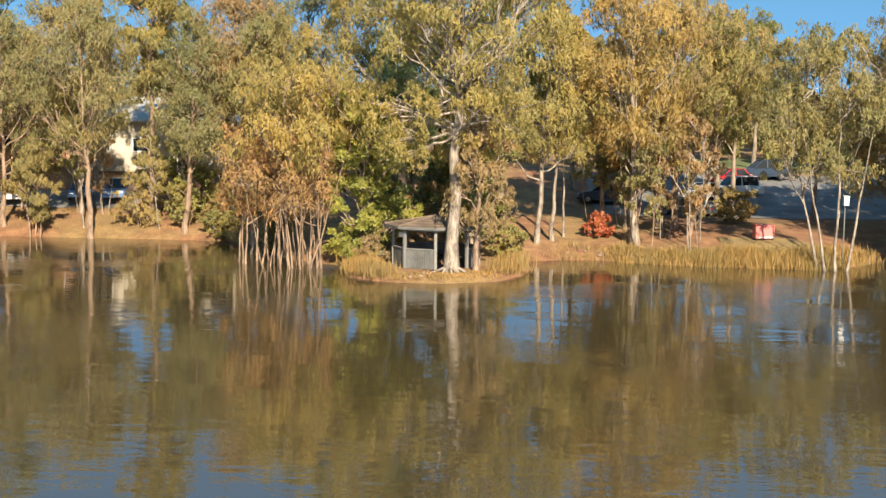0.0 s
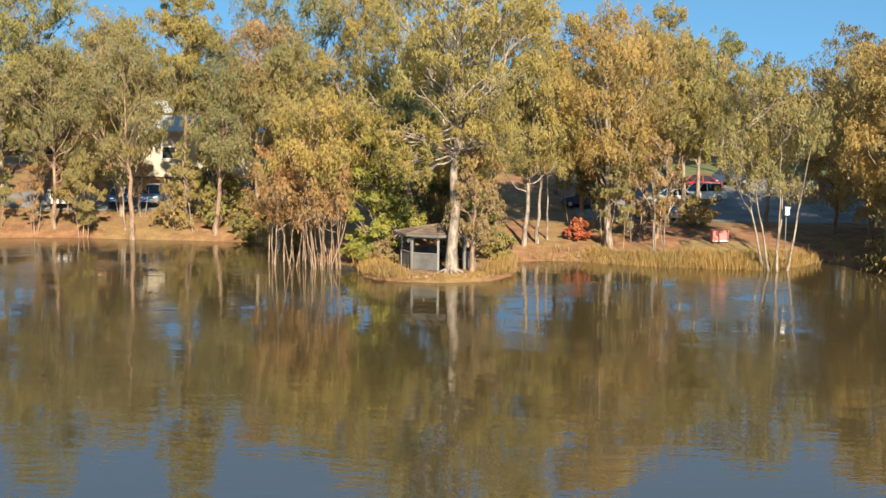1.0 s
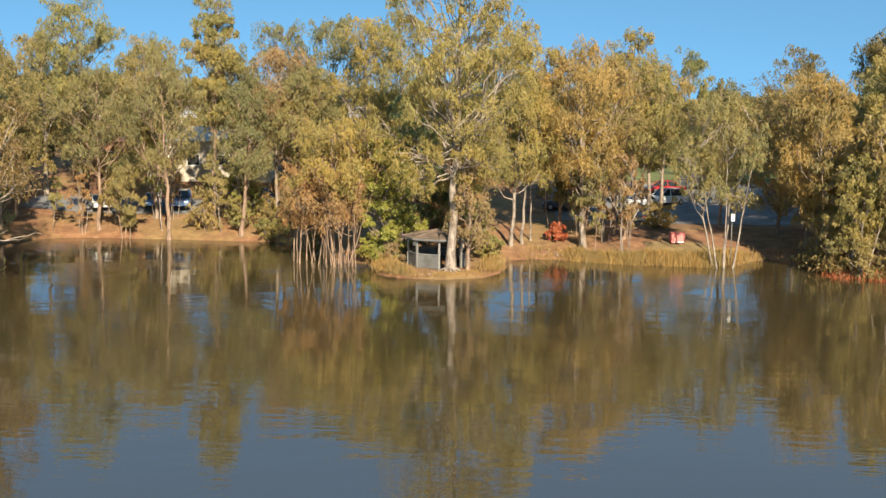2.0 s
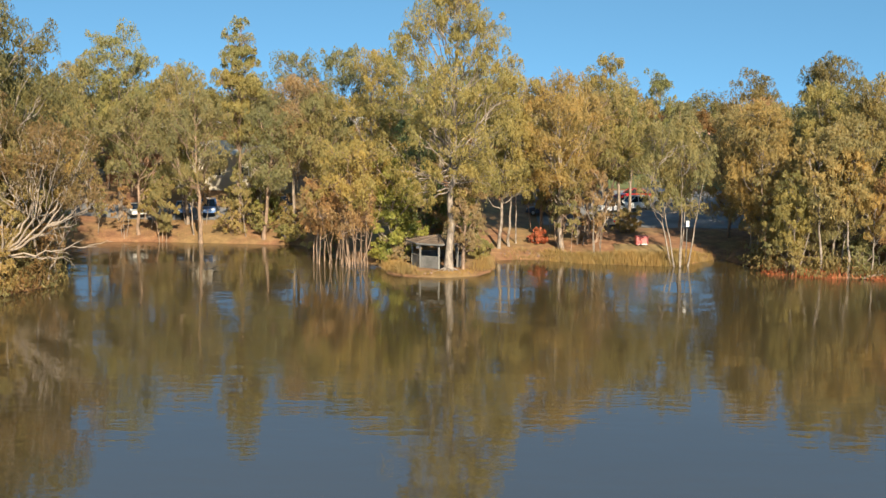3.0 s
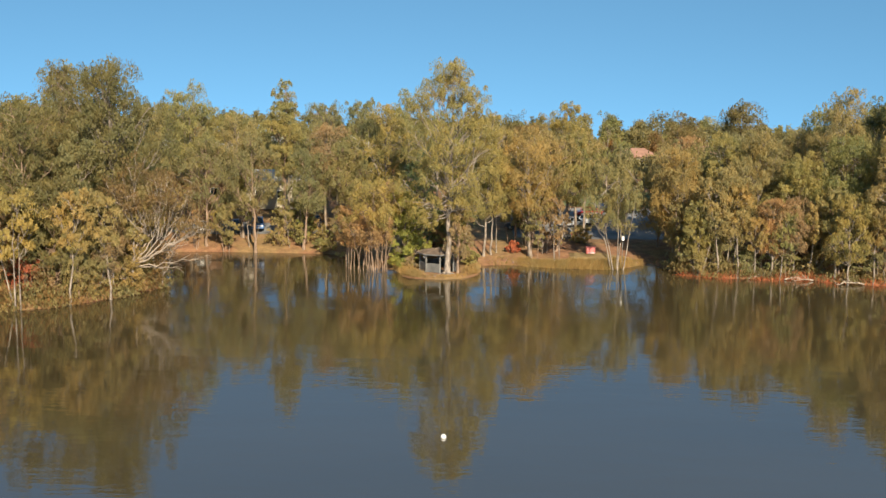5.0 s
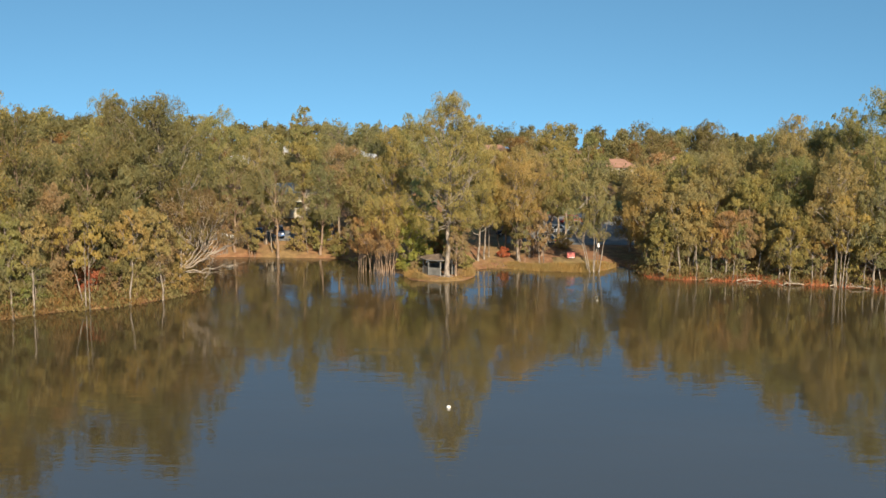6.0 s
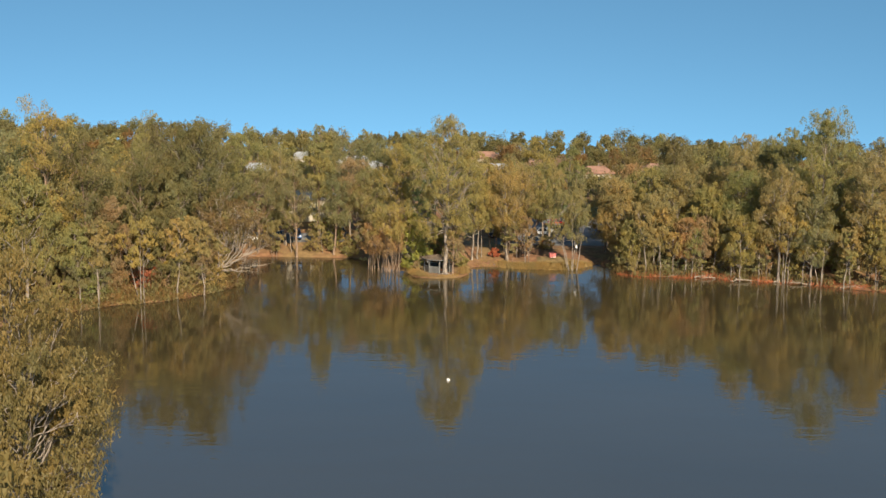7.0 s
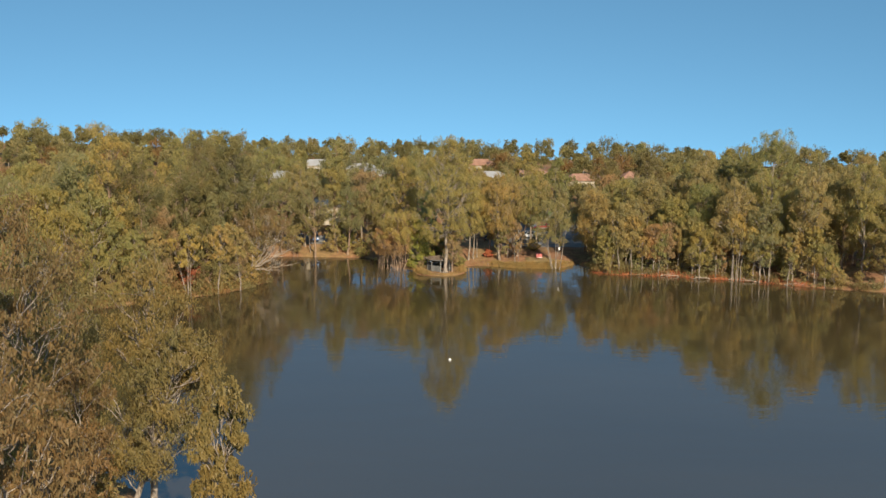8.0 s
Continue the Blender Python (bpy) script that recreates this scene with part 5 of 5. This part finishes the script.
shrub(-53.5, -27.0, 4.0, 2.8, LEAF_DARK, "dense dark green shrub by the waterline", 309)
shrub(-13.2, 12.2, 3.0, 1.8, LEAF_GREY, "grey-green shrub at the back of the thicket", 310)
for i, (x, y) in enumerate([(33, 2.6), (38.5, 1.8), (43, 2.2), (47.5, 1.0), (53, -1.6), (59, -4.4), (66, -8), (74, -11.5)]):
    shrub(x, y, 3.2, 2.0, (LEAF_MIXED, LEAF_GREY, LEAF_OLIVE)[i % 3], ("tan undergrowth on the wooded shore", "grey-green undergrowth on the wooded shore", "olive undergrowth on the wooded shore")[i % 3], 320 + i)


# ---- undergrowth between the trunks of the far shore ----
BUSHES = [tree_meshes(seed=400 + i, h=3.4, rc=1.7, base=0.08, leaf=lf, bark=BARK_WARM, r0=0.05, boughs=16, clumps=6, blades_n=18, stems=4, spread=0.5, droop=0.4, size=0.3, twigs=0.2)
          for i, lf in enumerate((LEAF_MIXED, LEAF_RUST, LEAF_GREY, LEAF_OLIVE, LEAF_DARK))]
BUSH_WORDS = ["tan undergrowth shrub among the trunks", "dry rust-coloured shrub among the trunks", "grey-green shrub among the trunks", "olive shrub among the trunks", "dark green shrub among the trunks"]
planted.clear()
planted.append((0.0, 0.0))
BARE = [(-46, -25, 20, 34), (10, 40, 23, 46), (5, 27, 8, 20), (-5, 4, -4, 8)]
spots = sites(-44, -13, 21.5, 28, 2.6, BARE, 16, 1.0) + sites(-13, 13, 9, 20, 2.8, BARE + [(-12, -6, 8, 20), (2, 9, 8, 20)], 8, 1.2) + sites(-62, -37, -26, 22, 3.2, BARE, 16, 1.0) + sites(28, 84, -14, 14, 3.0, BARE, 22, 0.3) + sites(-64, -34, -36, 2, 2.4, BARE, 14, 0.2) + sites(-36, -24, -170, -110, 3.4, BARE, 24, 0.4)
for x, y, z in spots:
    k = int(rng.choice((0, 1, 2, 3, 4), p=(0.3, 0.22, 0.2, 0.2, 0.08)))
    plant("shrub", BUSHES[k], x, y, BUSH_WORDS[k], "shrub", "undergrowth round the lake", rng.uniform(0, 360), rng.uniform(0.6, 1.35), z)


# ---- scrub drooping over the waterline of the wooded banks ----
def scrub(spots, height, mat, label, seed, per=46, name="waterside_scrub"):
    rng = np.random.default_rng(seed)
    spots = np.asarray(spots, float)
    mass = 0.5 + 0.5 * np.sin(spots[:, 0] * 0.9 + spots[:, 1] * 0.6 + seed) * np.sin(spots[:, 1] * 0.45 - spots[:, 0] * 0.31 + seed * 2)
    tall = np.repeat(height * (0.15 + 1.7 * mass ** 1.8) * rng.uniform(0.6, 1.2, len(spots)), per)
    c = np.repeat(spots, per, 0)
    c[:, :2] += rng.normal(0, 0.5, (len(c), 2))
    c[:, 2] = np.maximum(c[:, 2], 0) + tall * rng.uniform(0, 1, len(c)) ** 1.3 + 0.1
    ob = part(name, quad_mesh(name, *blades(c, 0.8, 0.42, 0.14, rng), mat, False), None)
    return tagged(ob, label, "scrub", kind="stuff")


for i, (mat, tone) in enumerate(((LEAF_OLIVE_SHADED, "olive-tan"), (LEAF_GREY, "grey-green"), (LEAF_RUST_SHADED, "russet"))):
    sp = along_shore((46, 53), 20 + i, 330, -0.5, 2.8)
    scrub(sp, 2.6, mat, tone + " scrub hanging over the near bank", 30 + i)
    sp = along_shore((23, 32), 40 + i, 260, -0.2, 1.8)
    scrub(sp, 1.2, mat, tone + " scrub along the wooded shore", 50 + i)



# ---- young gums leaning out from the near bank and the wooded shore ----
for pick, n, seed, most in (((46, 53), 60, 61, 18), ((23, 32), 60, 62, 10)):
    last = []
    for x, y, z in along_shore(pick, seed, n, 0.1, 2.4):
        if len(last) < most and all((x - a) ** 2 + (y - b) ** 2 > 7 for a, b in last):
            last.append((x, y))
            k = int(rng.choice((0, 1, 2, 3, 7)))
            plant("gum_tree", STOCK[k], x, y, "young " + WORDS[k].replace("in the woods round the lake", "leaning out over the water's edge"), group="woods round the lake", turn=rng.uniform(0, 360), scale=rng.uniform(0.38, 0.66), z=z)


# ---- slim pale gums rising from the edge of the water ----
SLIM = [tree_meshes(seed=640 + i, h=12, rc=2.3, base=0.46, leaf=lf, bark=BARK_PALE, r0=0.15, boughs=18, clumps=8, blades_n=34, lean=ln, stems=st, spread=0.7, size=0.34, twigs=0.6)
        for i, (lf, ln, st) in enumerate(((LEAF_MIXED, (0.7, 0), 1), (LEAF_OLIVE, (-0.8, 0.2), 1), (LEAF_YELLOW, (0.3, 0), 3)))]
SLIM_WORDS = ["slim pale-trunked gum with tan-green leaves at the waterline", "slim pale-trunked olive gum leaning at the waterline", "clump of three slim pale gums at the waterline"]
for pick, n, seed, most in (((24, 31), 70, 71, 15), ((47, 53), 50, 72, 8)):
    last = []
    for x, y, z in along_shore(pick, seed, n, -0.7, 0.5):
        if len(last) < most and all((x - a) ** 2 + (y - b) ** 2 > 5 for a, b in last):
            last.append((x, y))
            k = int(rng.integers(3))
            plant("gum_tree", SLIM[k], x, y, SLIM_WORDS[k], group="slim gums at the waterline", turn=rng.uniform(0, 360), scale=rng.uniform(0.65, 1.15), z=max(z, -0.3))


# ---- thin saplings on the banks ----
SAPLINGS = [tree_meshes(seed=600 + i, h=7.5, rc=1.5, base=0.35, leaf=lf, bark=bk, r0=0.07, boughs=12, clumps=6, blades_n=26, stems=st, spread=0.5, lean=ln, size=0.3, twigs=0.8)
            for i, (lf, bk, st, ln) in enumerate(((LEAF_MIXED, BARK_PALE, 1, (0.8, 0)), (LEAF_GREY, BARK_WARM, 2, (-0.5, 0.2)), (LEAF_RUST, BARK_PALE, 3, (0.2, 0)), (LEAF_OLIVE, BARK_PALE, 1, (-0.9, 0))))]
SAPLING_WORDS = ["thin leaning sapling with tan leaves on the bank", "twin-stemmed grey-green sapling on the bank", "three-stemmed rusty sapling on the bank", "thin pale olive sapling on the bank"]
planted.clear()
planted.append((0.0, 0.0))
clear = [(-14, 9, 7, 26), (-5, 5, -4, 8), (12, 24, 17, 46), (16, 26, 8, 14), (8, 11, 9, 17)]
for x, y, z in sites(-40, -13, 20, 27, 1.7, clear, 14, 0.2) + sites(-14, 16, 9.5, 24, 2.2, clear, 12, 0.4) + sites(28, 84, -16, 8, 2.6, clear, 36, -0.6) + sites(-62, -35, -34, 4, 2.6, clear, 22, -0.6):
    k = int(rng.integers(4))
    plant("sapling", SAPLINGS[k], x, y, SAPLING_WORDS[k], "tree", "saplings on the banks", rng.uniform(0, 360), rng.uniform(0.6, 1.3), max(z, -0.1))


# ---- roots and stones at the foot of the big gum ----
for i in range(9):
    a = radians(170 + i * 24)
    r0 = np.random.default_rng(700 + i)
    L = r0.uniform(1.0, 2.0)
    path = [(0.35 * math.cos(a), 0.35 * math.sin(a), 0.62), (0.6 * L * math.cos(a + 0.15), 0.6 * L * math.sin(a + 0.15), 0.36), (L * math.cos(a), L * math.sin(a), 0.12)]
    tagged(part("root", quad_mesh("root", *tube(path, [0.1, 0.06, 0.02], 6), BARK_PALE), None), "pale surface root at the foot of the big gum", "root", "roots of the big gum")
STONE = plain("pinkish_stone", (0.24, 0.16, 0.12), 0.9, 0, 0.3, 3, 0.02)
r1 = np.random.default_rng(44)
for i in range(26):
    x, y = (r1.uniform(-3.5, 3.2), r1.uniform(-1.75, -0.6)) if i < 14 else (r1.uniform(4.6, 9.5), r1.uniform(10.1, 12.5))
    if to_shore(np.array([x]), np.array([y]))[0] < 0:
        continue
    bm = bmesh.new()
    bmesh.ops.create_icosphere(bm, subdivisions=2, radius=r1.uniform(0.06, 0.18))
    for v in bm.verts:
        v.co *= 1 + 0.25 * noise.noise(v.co * 6 + Vector((i, 0, 0)))
        v.co.z *= 0.6
    st = part("stone", bm, STONE)
    st.location = (x, y, ground_z(x, y) + 0.03)
    tagged(st, "pinkish stone lying on the shore", "stone", "stones on the shore")
